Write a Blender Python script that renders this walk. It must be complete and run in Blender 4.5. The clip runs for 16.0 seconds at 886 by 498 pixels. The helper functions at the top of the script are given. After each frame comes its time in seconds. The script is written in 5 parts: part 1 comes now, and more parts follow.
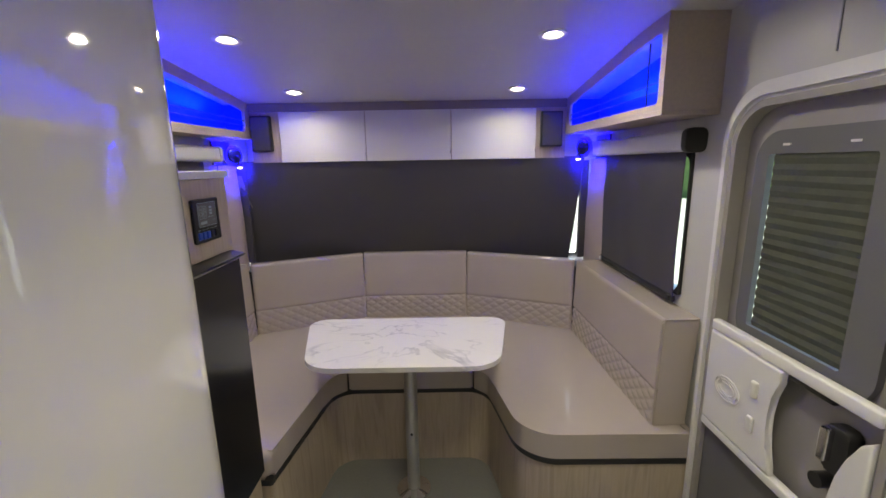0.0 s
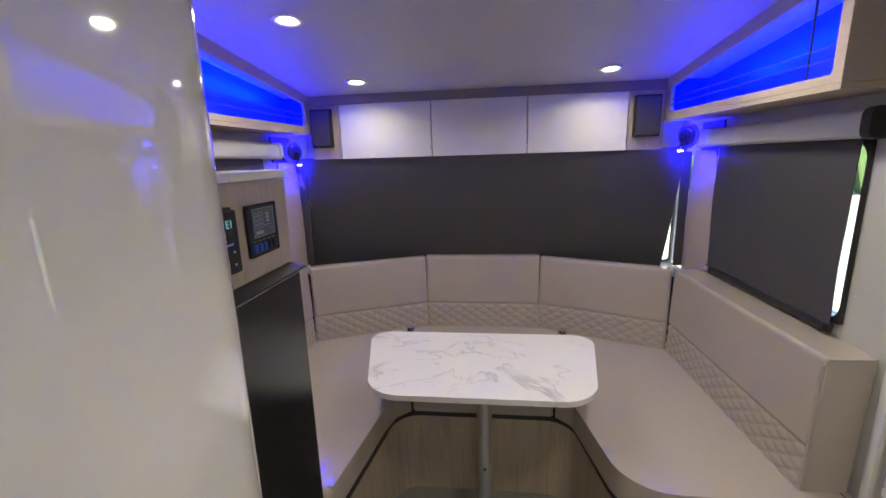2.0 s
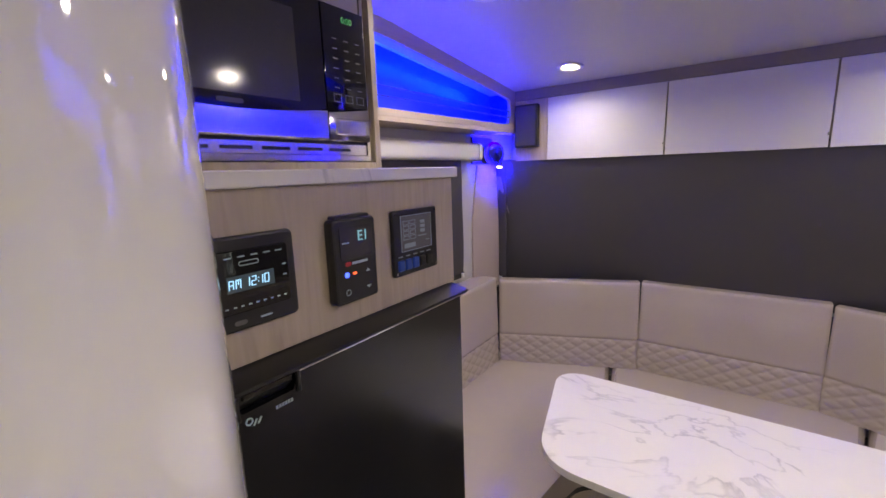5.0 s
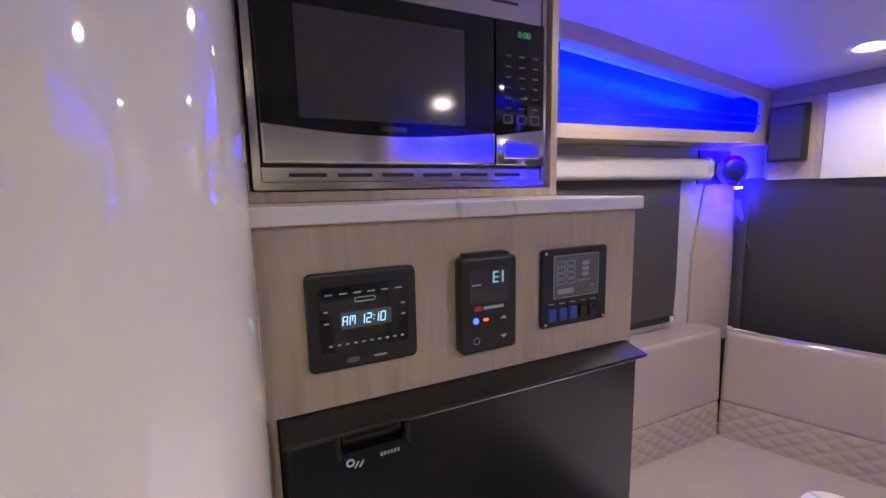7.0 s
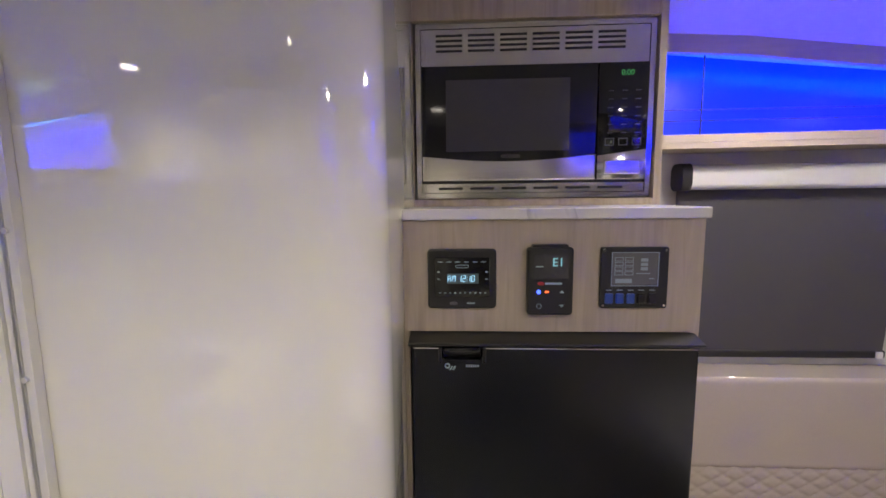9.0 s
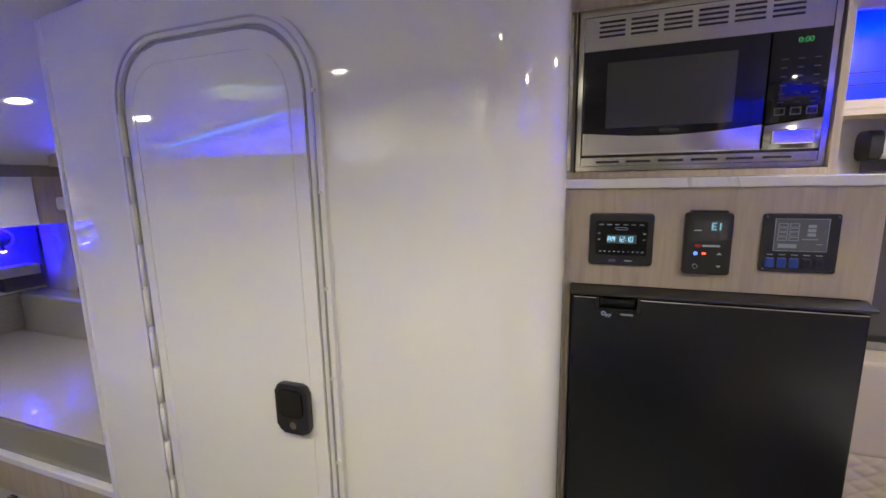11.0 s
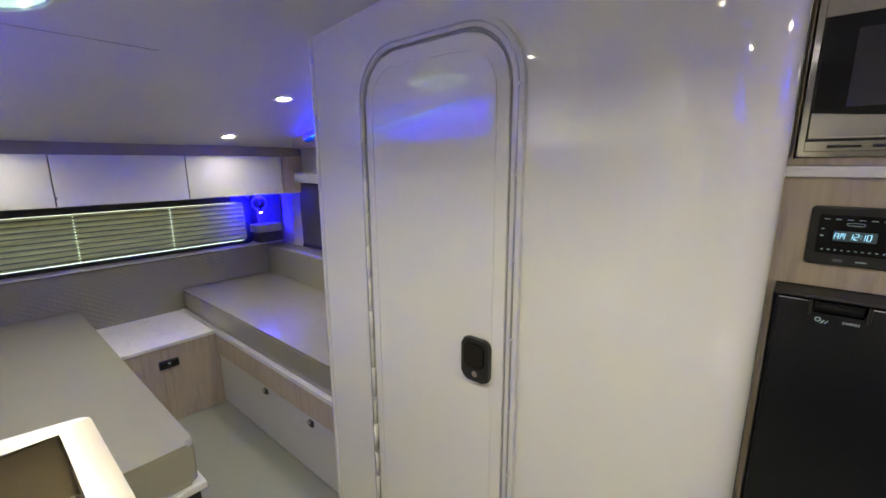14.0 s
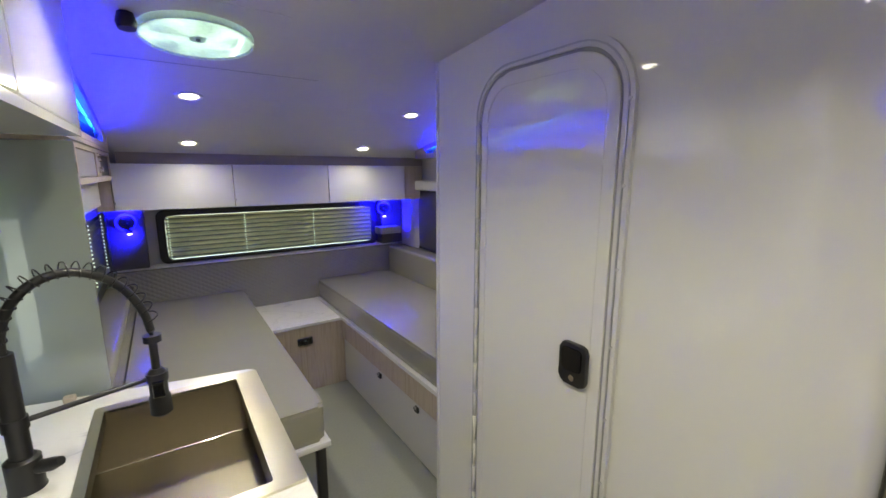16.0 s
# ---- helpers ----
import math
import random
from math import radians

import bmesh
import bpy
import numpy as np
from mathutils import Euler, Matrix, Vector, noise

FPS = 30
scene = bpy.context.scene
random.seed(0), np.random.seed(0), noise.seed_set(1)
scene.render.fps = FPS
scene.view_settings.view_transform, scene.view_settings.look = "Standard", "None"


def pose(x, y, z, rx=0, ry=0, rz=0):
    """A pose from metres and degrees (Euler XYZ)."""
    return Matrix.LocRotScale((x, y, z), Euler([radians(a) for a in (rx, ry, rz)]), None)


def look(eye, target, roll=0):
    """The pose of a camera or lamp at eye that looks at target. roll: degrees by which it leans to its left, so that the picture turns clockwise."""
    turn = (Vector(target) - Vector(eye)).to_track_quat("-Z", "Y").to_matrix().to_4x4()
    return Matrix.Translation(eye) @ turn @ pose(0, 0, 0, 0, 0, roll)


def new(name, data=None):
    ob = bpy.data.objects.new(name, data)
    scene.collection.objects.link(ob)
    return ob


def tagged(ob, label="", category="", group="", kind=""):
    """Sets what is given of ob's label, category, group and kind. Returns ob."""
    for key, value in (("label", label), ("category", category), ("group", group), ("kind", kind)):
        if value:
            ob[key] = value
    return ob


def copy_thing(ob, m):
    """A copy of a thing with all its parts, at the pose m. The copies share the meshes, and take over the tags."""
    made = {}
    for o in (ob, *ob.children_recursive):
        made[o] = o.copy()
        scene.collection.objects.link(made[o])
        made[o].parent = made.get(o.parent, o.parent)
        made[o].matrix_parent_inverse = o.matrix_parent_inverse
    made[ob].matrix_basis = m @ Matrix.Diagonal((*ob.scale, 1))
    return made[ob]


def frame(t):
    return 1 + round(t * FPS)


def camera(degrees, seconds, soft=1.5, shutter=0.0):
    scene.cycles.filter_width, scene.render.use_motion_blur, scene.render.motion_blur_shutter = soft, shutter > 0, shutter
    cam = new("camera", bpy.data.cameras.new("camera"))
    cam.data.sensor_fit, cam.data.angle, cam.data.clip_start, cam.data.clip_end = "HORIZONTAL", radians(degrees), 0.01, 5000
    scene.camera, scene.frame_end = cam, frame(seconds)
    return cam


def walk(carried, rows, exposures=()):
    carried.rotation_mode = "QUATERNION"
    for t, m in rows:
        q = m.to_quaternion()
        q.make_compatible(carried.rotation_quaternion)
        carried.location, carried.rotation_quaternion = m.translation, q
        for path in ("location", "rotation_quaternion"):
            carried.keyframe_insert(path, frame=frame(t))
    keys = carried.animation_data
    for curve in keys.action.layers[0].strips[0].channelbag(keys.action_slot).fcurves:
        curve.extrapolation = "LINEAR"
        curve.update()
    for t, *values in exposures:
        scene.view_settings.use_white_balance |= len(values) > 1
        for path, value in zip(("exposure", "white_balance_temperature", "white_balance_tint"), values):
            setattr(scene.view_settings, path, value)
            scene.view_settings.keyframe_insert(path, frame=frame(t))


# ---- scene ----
cam = camera(94.1, 16.0, soft=1.6)
PATH = [
    (0, (0.057, 0.057, 1.524), (0.058, 2.015, 1.119), -1.0),
    (0.5, (0.035, 0.117, 1.519), (0.004, 2.075, 1.111), -1.2),
    (1, (0.01, 0.185, 1.523), (-0.058, 2.137, 1.095), -1.3),
    (1.5, (-0.027, 0.245, 1.528), (-0.157, 2.192, 1.087), -1.4),
    (2, (-0.067, 0.303, 1.528), (-0.304, 2.243, 1.104), -1.7),
    (2.5, (-0.09, 0.346, 1.526), (-0.442, 2.27, 1.107), -2.0),
    (3, (-0.101, 0.393, 1.521), (-0.567, 2.293, 1.103), -2.0),
    (5.5, (-0.12, 0.685, 1.505), (-1.474, 2.117, 1.164), -1.8),
    (6, (-0.137, 0.741, 1.506), (-1.672, 1.986, 1.199), -1.7),
    (6.5, (-0.144, 0.757, 1.51), (-1.817, 1.818, 1.236), -1.5),
    (7, (-0.124, 0.767, 1.528), (-1.922, 1.599, 1.254), -1.2),
    (7.5, (-0.082, 0.786, 1.54), (-1.973, 1.383, 1.284), -1.1),
    (8, (-0.005, 0.824, 1.536), (-1.953, 1.199, 1.286), -0.8),
    (8.5, (0.105, 0.874, 1.537), (-1.874, 0.997, 1.276), -0.8),
    (9, (0.194, 0.885, 1.534), (-1.789, 0.788, 1.295), -0.6),
    (11.5, (0.437, 0.773, 1.516), (-1.379, 0.018, 1.15), -1.2),
    (12, (0.468, 0.746, 1.514), (-1.292, -0.121, 1.123), -1.1),
    (12.5, (0.491, 0.734, 1.515), (-1.214, -0.231, 1.112), -0.9),
    (13, (0.499, 0.739, 1.519), (-1.147, -0.319, 1.108), -0.7),
    (13.5, (0.507, 0.759, 1.524), (-1.065, -0.407, 1.111), -0.5),
    (14, (0.525, 0.786, 1.526), (-0.965, -0.484, 1.118), -0.3),
    (14.5, (0.541, 0.813, 1.527), (-0.853, -0.565, 1.13), -0.2),
    (15, (0.552, 0.836, 1.528), (-0.741, -0.64, 1.14), -0.1),
    (15.5, (0.57, 0.855, 1.531), (-0.628, -0.701, 1.153), -0.0),
    (16, (0.584, 0.867, 1.532), (-0.517, -0.762, 1.165), 0.0),
]
walk(cam, [(t, look(eye, target, roll)) for t, eye, target, roll in PATH], ((0, 1.90, 6500, 10), (3, 1.96, 6500, 11), (5.5, 2.18, 6500, 23), (7, 2.14, 6500, 25), (7.6, 2.04, 6500, 21), (9, 2.32, 6500, 14), (12.5, 2.42, 6500, 8), (16, 2.16, 6500, 4)))

# world, sun, exposure
world = bpy.data.worlds.new("world")
scene.world = world
world.use_nodes = True
wn = world.node_tree
sky = wn.nodes.new("ShaderNodeTexSky")
sky.sky_type, sky.sun_disc = "NISHITA", False
sky.sun_elevation, sky.sun_rotation = radians(54), radians(301)
wn.nodes["Background"].inputs[1].default_value = 0.15
wn.links.new(sky.outputs[0], wn.nodes["Background"].inputs[0])
sun = new("sun", bpy.data.lights.new("sun", "SUN"))
sun.data.energy, sun.data.angle, sun.data.color = 5.0, radians(0.5), (1, 0.95, 0.86)
sun.matrix_world = look((-5, 3, 8), (0, 0, 0))

DOWNLIGHTS = [(-0.72, 1.693), (0.475, 1.693), (-0.72, 2.376), (0.47, 2.376), (-0.61, -1.22), (0.45, -1.22),
              (-0.62, -1.92), (0.43, -1.92), (0.50, -0.16), (0.47, 0.75)]
LAMP_POWER, BLUE_POWER, GAIN = 1.0, 1.0, 0.25
HATCH_POWER = 0.07
BLUE = (0.004, 0.001, 1.0)

# ceiling: height along the vehicle
PROFILE = [(-2.62, 1.50), (-2.1, 1.645), (-1.92, 1.695), (-1.22, 1.845), (-0.51, 1.935), (0.1, 1.99), (0.6, 2.015), (1.1, 2.015),
           (1.693, 1.983), (2.376, 1.91), (2.95, 1.845)]


def ceil_z(y):
    for (a, za), (b, zb) in zip(PROFILE, PROFILE[1:]):
        if y <= b:
            return za + (zb - za) * (y - a) / (b - a)
    return PROFILE[-1][1]


# ---- materials ----
def material(name, colour, rough=0.5, metal=0.0, grain=(40, 0.06), cloud=(2.5, 0.06), bump=0.0, bump_scale=120, stretch=(1, 1, 1),
             coat=0.0, emit=None, strength=0.0, spec=0.5, rough_var=0.06):
    m = bpy.data.materials.new(name)
    m.use_nodes = True
    t = m.node_tree
    N, L = t.nodes, t.links
    p = N["Principled BSDF"]
    co = N.new("ShaderNodeTexCoord")
    mp = N.new("ShaderNodeMapping")
    mp.inputs["Scale"].default_value = stretch
    L.new(co.outputs["Object"], mp.inputs[0])
    fine, wide = N.new("ShaderNodeTexNoise"), N.new("ShaderNodeTexNoise")
    fine.inputs["Scale"].default_value, wide.inputs["Scale"].default_value = grain[0], cloud[0]
    fine.inputs["Detail"].default_value, wide.inputs["Detail"].default_value = 5, 3
    L.new(mp.outputs[0], fine.inputs["Vector"])
    L.new(mp.outputs[0], wide.inputs["Vector"])
    total = N.new("ShaderNodeMath")
    total.operation = "MULTIPLY_ADD"
    L.new(fine.outputs[0], total.inputs[0])
    total.inputs[1].default_value = 2 * grain[1]
    total.inputs[2].default_value = 1 - grain[1] - cloud[1]
    tw = N.new("ShaderNodeMath")
    tw.operation = "MULTIPLY_ADD"
    L.new(wide.outputs[0], tw.inputs[0])
    tw.inputs[1].default_value = 2 * cloud[1]
    L.new(total.outputs[0], tw.inputs[2])
    mix = N.new("ShaderNodeMix")
    mix.data_type, mix.blend_type = "RGBA", "MULTIPLY"
    mix.inputs["Factor"].default_value = 1
    mix.inputs["A"].default_value = (*colour, 1)
    L.new(tw.outputs[0], mix.inputs["B"])
    L.new(mix.outputs["Result"], p.inputs["Base Color"])
    rr = N.new("ShaderNodeMath")
    rr.operation = "MULTIPLY_ADD"
    L.new(wide.outputs[0], rr.inputs[0])
    rr.inputs[1].default_value, rr.inputs[2].default_value = 2 * rough_var * rough, rough * (1 - rough_var)
    L.new(rr.outputs[0], p.inputs["Roughness"])
    p.inputs["Metallic"].default_value = metal
    p.inputs["Specular IOR Level"].default_value = spec
    p.inputs["Coat Weight"].default_value = coat
    p.inputs["Coat Roughness"].default_value = 0.02
    if bump:
        bn = N.new("ShaderNodeTexNoise")
        bn.inputs["Scale"].default_value = bump_scale
        bn.inputs["Detail"].default_value = 3
        L.new(mp.outputs[0], bn.inputs["Vector"])
        b = N.new("ShaderNodeBump")
        b.inputs["Strength"].default_value, b.inputs["Distance"].default_value = bump, 0.002
        L.new(bn.outputs[0], b.inputs["Height"])
        L.new(b.outputs[0], p.inputs["Normal"])
    if emit:
        p.inputs["Emission Color"].default_value = (*emit, 1)
        p.inputs["Emission Strength"].default_value = strength * GAIN
    return m


def ramped(m, kind, scale, stops, distort=0.0, detail=4.0, stretch=(1, 1, 1), fade=0.0):
    """Lays a pattern with its own colours over a material's base."""
    t = m.node_tree
    N, L = t.nodes, t.links
    p = N["Principled BSDF"]
    co, mp = N.new("ShaderNodeTexCoord"), N.new("ShaderNodeMapping")
    mp.inputs["Scale"].default_value = stretch
    L.new(co.outputs["Object"], mp.inputs[0])
    n = N.new(kind)
    n.inputs["Scale"].default_value = scale
    n.inputs["Distortion"].default_value = distort
    n.inputs["Detail"].default_value = detail
    L.new(mp.outputs[0], n.inputs["Vector"])
    r = N.new("ShaderNodeValToRGB")
    e = r.color_ramp.elements
    e[0].position, e[0].color = stops[0][0], (*stops[0][1], 1)
    e[1].position, e[1].color = stops[-1][0], (*stops[-1][1], 1)
    for pos, c in stops[1:-1]:
        x = e.new(pos)
        x.color = (*c, 1)
    L.new(n.outputs["Fac"], r.inputs[0])
    mix = N.new("ShaderNodeMix")
    mix.data_type, mix.blend_type = "RGBA", "MULTIPLY"
    mix.inputs["Factor"].default_value = 1
    if fade:
        f, fr = N.new("ShaderNodeTexNoise"), N.new("ShaderNodeMapRange")
        f.inputs["Scale"].default_value = fade
        fr.inputs["From Min"].default_value, fr.inputs["From Max"].default_value = 0.40, 0.64
        L.new(mp.outputs[0], f.inputs["Vector"])
        L.new(f.outputs[0], fr.inputs["Value"])
        L.new(fr.outputs["Result"], mix.inputs["Factor"])
    old = p.inputs["Base Color"].links[0].from_socket
    L.new(old, mix.inputs["A"])
    L.new(r.outputs[0], mix.inputs["B"])
    L.new(mix.outputs["Result"], p.inputs["Base Color"])
    return m


def translucent(name, colour, amount, rough=0.8, stretch=(1, 1, 1), cloud=(14, 0.2)):
    m = material(name, colour, rough, grain=(90, 0.12), cloud=cloud, stretch=stretch)
    t = m.node_tree
    N, L = t.nodes, t.links
    p, out = N["Principled BSDF"], N["Material Output"]
    tr, mx = N.new("ShaderNodeBsdfTranslucent"), N.new("ShaderNodeMixShader")
    tr.inputs[0].default_value = (*[min(1, c * 1.3) for c in colour], 1)
    shine_through = N.new("ShaderNodeMix")
    shine_through.data_type, shine_through.blend_type = "RGBA", "MULTIPLY"
    shine_through.inputs["Factor"].default_value = 1
    shine_through.inputs["B"].default_value = (1.3, 1.3, 1.3, 1)
    L.new(p.inputs["Base Color"].links[0].from_socket, shine_through.inputs["A"])
    L.new(shine_through.outputs["Result"], tr.inputs[0])
    mx.inputs[0].default_value = amount
    L.new(p.outputs[0], mx.inputs[1])
    L.new(tr.outputs[0], mx.inputs[2])
    L.new(mx.outputs[0], out.inputs[0])
    return m


def glass(name, colour=(0.9, 0.97, 0.94), rough=0.0):
    m = bpy.data.materials.new(name)
    m.use_nodes = True
    p = m.node_tree.nodes["Principled BSDF"]
    p.inputs["Base Color"].default_value = (*colour, 1)
    p.inputs["Transmission Weight"].default_value = 1
    p.inputs["Roughness"].default_value = rough
    p.inputs["IOR"].default_value = 1.1
    return m


WHITE_GLOSS = material("white_gelcoat", (0.84, 0.825, 0.78), 0.05, coat=1.0, grain=(60, 0.008), cloud=(1.2, 0.025), bump=0.0015, bump_scale=3)
PARTITION = material("pale_green_partition", (0.38, 0.42, 0.39), 0.10, coat=1.0, grain=(60, 0.01), cloud=(1.5, 0.03))
SEAL_GREY = material("grey_seal", (0.34, 0.34, 0.34), 0.5)
DOOR_WHITE = material("white_lacquer", (0.70, 0.69, 0.66), 0.16, coat=0.3, grain=(70, 0.01), cloud=(2, 0.02))
WHITE_PLASTIC = material("white_plastic", (0.74, 0.73, 0.72), 0.35, grain=(90, 0.02), cloud=(3, 0.03), bump=0.03)
CEILING = material("ceiling_panel", (0.58, 0.57, 0.58), 0.45, grain=(160, 0.02), cloud=(1.3, 0.03), bump=0.05, bump_scale=400)
WALL = material("wall_panel", (0.55, 0.54, 0.52), 0.38, grain=(120, 0.02), cloud=(1.4, 0.04), bump=0.04, bump_scale=300)
WOOD = material("greyed_oak_laminate", (0.49, 0.413, 0.322), 0.42, grain=(26, 0.13), cloud=(4, 0.11), stretch=(3.2, 3.2, 0.35), bump=0.08, bump_scale=60)
ramped(WOOD, "ShaderNodeTexNoise", 7, [(0.34, (0.84, 0.81, 0.78)), (0.5, (1, 1, 1)), (0.70, (0.92, 0.90, 0.88))], 0.9, 5, (4.5, 4.5, 0.3))
WOOD_H = material("greyed_oak_edge", (0.50, 0.42, 0.34), 0.42, grain=(26, 0.14), cloud=(4, 0.08), stretch=(3.2, 0.35, 3.2), bump=0.06, bump_scale=60)
TRIM_BROWN = material("taupe_trim", (0.24, 0.21, 0.19), 0.5, grain=(60, 0.05), cloud=(3, 0.05))
LEATHER = material("taupe_leatherette", (0.46, 0.402, 0.365), 0.11, grain=(240, 0.05), cloud=(3.5, 0.05), bump=0.014, bump_scale=520, spec=0.5, coat=0.55)
LEATHER_BED = material("grey_leatherette", (0.31, 0.295, 0.235), 0.22, grain=(240, 0.05), cloud=(3, 0.05), bump=0.05, bump_scale=520, coat=0.3)
PIPING = material("black_piping", (0.02, 0.02, 0.022), 0.5, grain=(90, 0.1), cloud=(4, 0.05))
MARBLE = material("marble_laminate", (0.83, 0.81, 0.80), 0.22, grain=(30, 0.02), cloud=(3, 0.04))
ramped(MARBLE, "ShaderNodeTexNoise", 2.1, [(0.0, (1, 1, 1)), (0.480, (0.99, 0.99, 0.99)), (0.492, (0.66, 0.66, 0.69)), (0.496, (0.74, 0.74, 0.77)), (0.512, (0.98, 0.98, 0.98)), (1.0, (1, 1, 1))], 1.1, 5, (1, 1.5, 1), 4.5)
FLOOR = material("grey_vinyl_floor", (0.27, 0.275, 0.25), 0.42, grain=(90, 0.10), cloud=(2, 0.06), bump=0.06, bump_scale=200)
BLACK = material("black_plastic", (0.018, 0.018, 0.020), 0.38, grain=(200, 0.06), cloud=(3, 0.06), bump=0.04, bump_scale=500)
BLACK_GLOSS = material("black_glass", (0.010, 0.010, 0.012), 0.06, grain=(90, 0.02), cloud=(3, 0.02))
FRIDGE_BLACK = material("black_fridge_enamel", (0.006, 0.007, 0.012), 0.24, grain=(300, 0.06), cloud=(2, 0.06), bump=0.05, bump_scale=500)
WINDOW_MESH = material("microwave_window_mesh", (0.06, 0.058, 0.068), 0.09, grain=(300, 0.1), cloud=(3, 0.02))
STEEL = material("brushed_steel", (0.66, 0.635, 0.58), 0.12, 1.0, grain=(60, 0.04), cloud=(3, 0.03), stretch=(1, 0.05, 3), bump=0.03, bump_scale=300)
# yellow lamp reflections are put into the rim's warm, bright colour
RIM_STEEL = material("rim_steel_warm_reflection", (0.66, 0.61, 0.50), 0.30, 1.0, grain=(60, 0.04), cloud=(4, 0.06), stretch=(1, 0.08, 1), bump=0.03, bump_scale=200)
# the brown of reflected surroundings is put into the basin's colour
SINK_STEEL = material("sink_steel_brown_reflection", (0.30, 0.265, 0.205), 0.38, 1.0, grain=(60, 0.05), cloud=(4, 0.06), stretch=(1, 0.08, 1), bump=0.04, bump_scale=260)
CHROME = material("chrome", (0.78, 0.78, 0.80), 0.09, 1.0, grain=(60, 0.02), cloud=(4, 0.03))
GREY_METAL = material("satin_grey_pole", (0.55, 0.55, 0.56), 0.30, 0.8, grain=(60, 0.03), cloud=(4, 0.04))
BLIND = material("blackout_cloth", (0.066, 0.062, 0.072), 0.55, grain=(400, 0.12), cloud=(3, 0.08), bump=0.12, bump_scale=700)
ROLLER = material("pale_blind_cassette", (0.60, 0.60, 0.60), 0.35, grain=(90, 0.02), cloud=(3, 0.03))
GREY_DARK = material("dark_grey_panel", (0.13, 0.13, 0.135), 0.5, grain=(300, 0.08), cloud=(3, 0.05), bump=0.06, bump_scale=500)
GREY_FRAME = material("grey_door_skin", (0.33, 0.31, 0.29), 0.36, grain=(120, 0.03), cloud=(2, 0.04))
# streaks in this colour imitate dappled daylight falling on the cloth from outside
PLEAT = translucent("pleated_shade_cloth", (0.46, 0.41, 0.28), 0.42, 0.8, (0.22, 1, 3.2), (26, 0.45))
PLEAT_DOOR = translucent("door_shade_cloth", (0.13, 0.13, 0.105), 0.03)
FROST = translucent("frosted_dome", (0.62, 0.68, 0.62), 0.6, 0.4)
GLASS = glass("window_glass")
# mottling in the colour imitates patches of bright sky behind the cover
FAN_COVER = translucent("fan_cover", (0.62, 0.68, 0.64), 0.8, 0.15, (1, 1, 1), (11, 0.40))
FAN_BLADE = translucent("fan_blade", (0.50, 0.55, 0.46), 0.35, 0.3)
LAMP = material("lamp_lens", (0.9, 0.9, 0.85), 0.4, emit=(1.0, 0.93, 0.80), strength=14)
LAMP_RIM = material("lamp_reflector", (0.85, 0.80, 0.65), 0.3, emit=(1.0, 0.80, 0.45), strength=1.1)
BULB = material("white_led", (0.9, 0.9, 0.9), 0.4, emit=(0.9, 0.93, 1.0), strength=6)
BLUE_LED = material("blue_led_strip", (0.1, 0.1, 0.5), 0.4, emit=(0.02, 0.30, 1.0), strength=9)
BLUE_RING = material("blue_led_ring", (0.1, 0.1, 0.5), 0.4, emit=(0.004, 0.002, 1.0), strength=4)
# glowing surface that imitates daylight coming through holes and gaps of the blinds
DAY_GLOW = material("daylight_glow", (0.9, 0.95, 0.85), 0.5, emit=(0.80, 1.0, 0.72), strength=1.5)
# the strip's blue light is put into the locker lining's base colour
NICHE = material("lining_led_blue", (0.005, 0.05, 0.95), 0.3, grain=(60, 0.02), cloud=(2, 0.03))
CYAN = material("cyan_display", (0.05, 0.05, 0.05), 0.4, emit=(0.35, 0.75, 1.0), strength=1.2)
CYAN_SOFT = material("soft_display", (0.05, 0.05, 0.05), 0.4, emit=(0.30, 0.75, 0.85), strength=0.55)
CYAN_DIM = material("dim_display", (0.03, 0.03, 0.03), 0.2, emit=(0.35, 0.55, 0.6), strength=0.06)
GREEN_LED = material("green_display", (0.02, 0.05, 0.02), 0.4, emit=(0.05, 0.8, 0.2), strength=0.2)
RED_LED = material("red_led", (0.2, 0.02, 0.01), 0.4, emit=(1.0, 0.12, 0.03), strength=2)
BLUE_DOT = material("blue_led", (0.02, 0.03, 0.2), 0.4, emit=(0.05, 0.1, 1.0), strength=3)
DIM_INK = material("dim_print", (0.05, 0.055, 0.07), 0.5)
# base darkened in place of missing white light, so the blue glow stays deep
GLOW_BACKING = material("dark_glow_backing", (0.07, 0.063, 0.07), 0.4, grain=(90, 0.03), cloud=(3, 0.04))
PILLAR = material("pale_pillar_cloth", (0.44, 0.365, 0.34), 0.55, grain=(200, 0.04), cloud=(3, 0.05), bump=0.08, bump_scale=400)
INK = material("pale_print", (0.42, 0.56, 0.60), 0.5)
SOFT_INK = material("grey_print", (0.32, 0.39, 0.43), 0.5)
RED_INK = material("red_print", (0.45, 0.03, 0.04), 0.5)
BLUE_KEY = material("blue_rocker", (0.02, 0.05, 0.22), 0.3, emit=(0.05, 0.15, 0.9), strength=0.05)
GRASS = material("pale_dry_grass", (0.27, 0.28, 0.22), 0.9, grain=(6, 0.4), cloud=(0.3, 0.3))
LEAVES = material("tree_line", (0.10, 0.16, 0.05), 0.9, grain=(3, 0.5), cloud=(0.4, 0.4))


# ---- building helpers ----
BASE = {}


def thing(name, x, y, z, label, category, group="", kind=""):
    ob = new(name)
    ob.empty_display_size = 0.05
    ob.location = (x, y, z)
    BASE[ob.name] = Vector((x, y, z))
    return tagged(ob, label, category, group, kind)


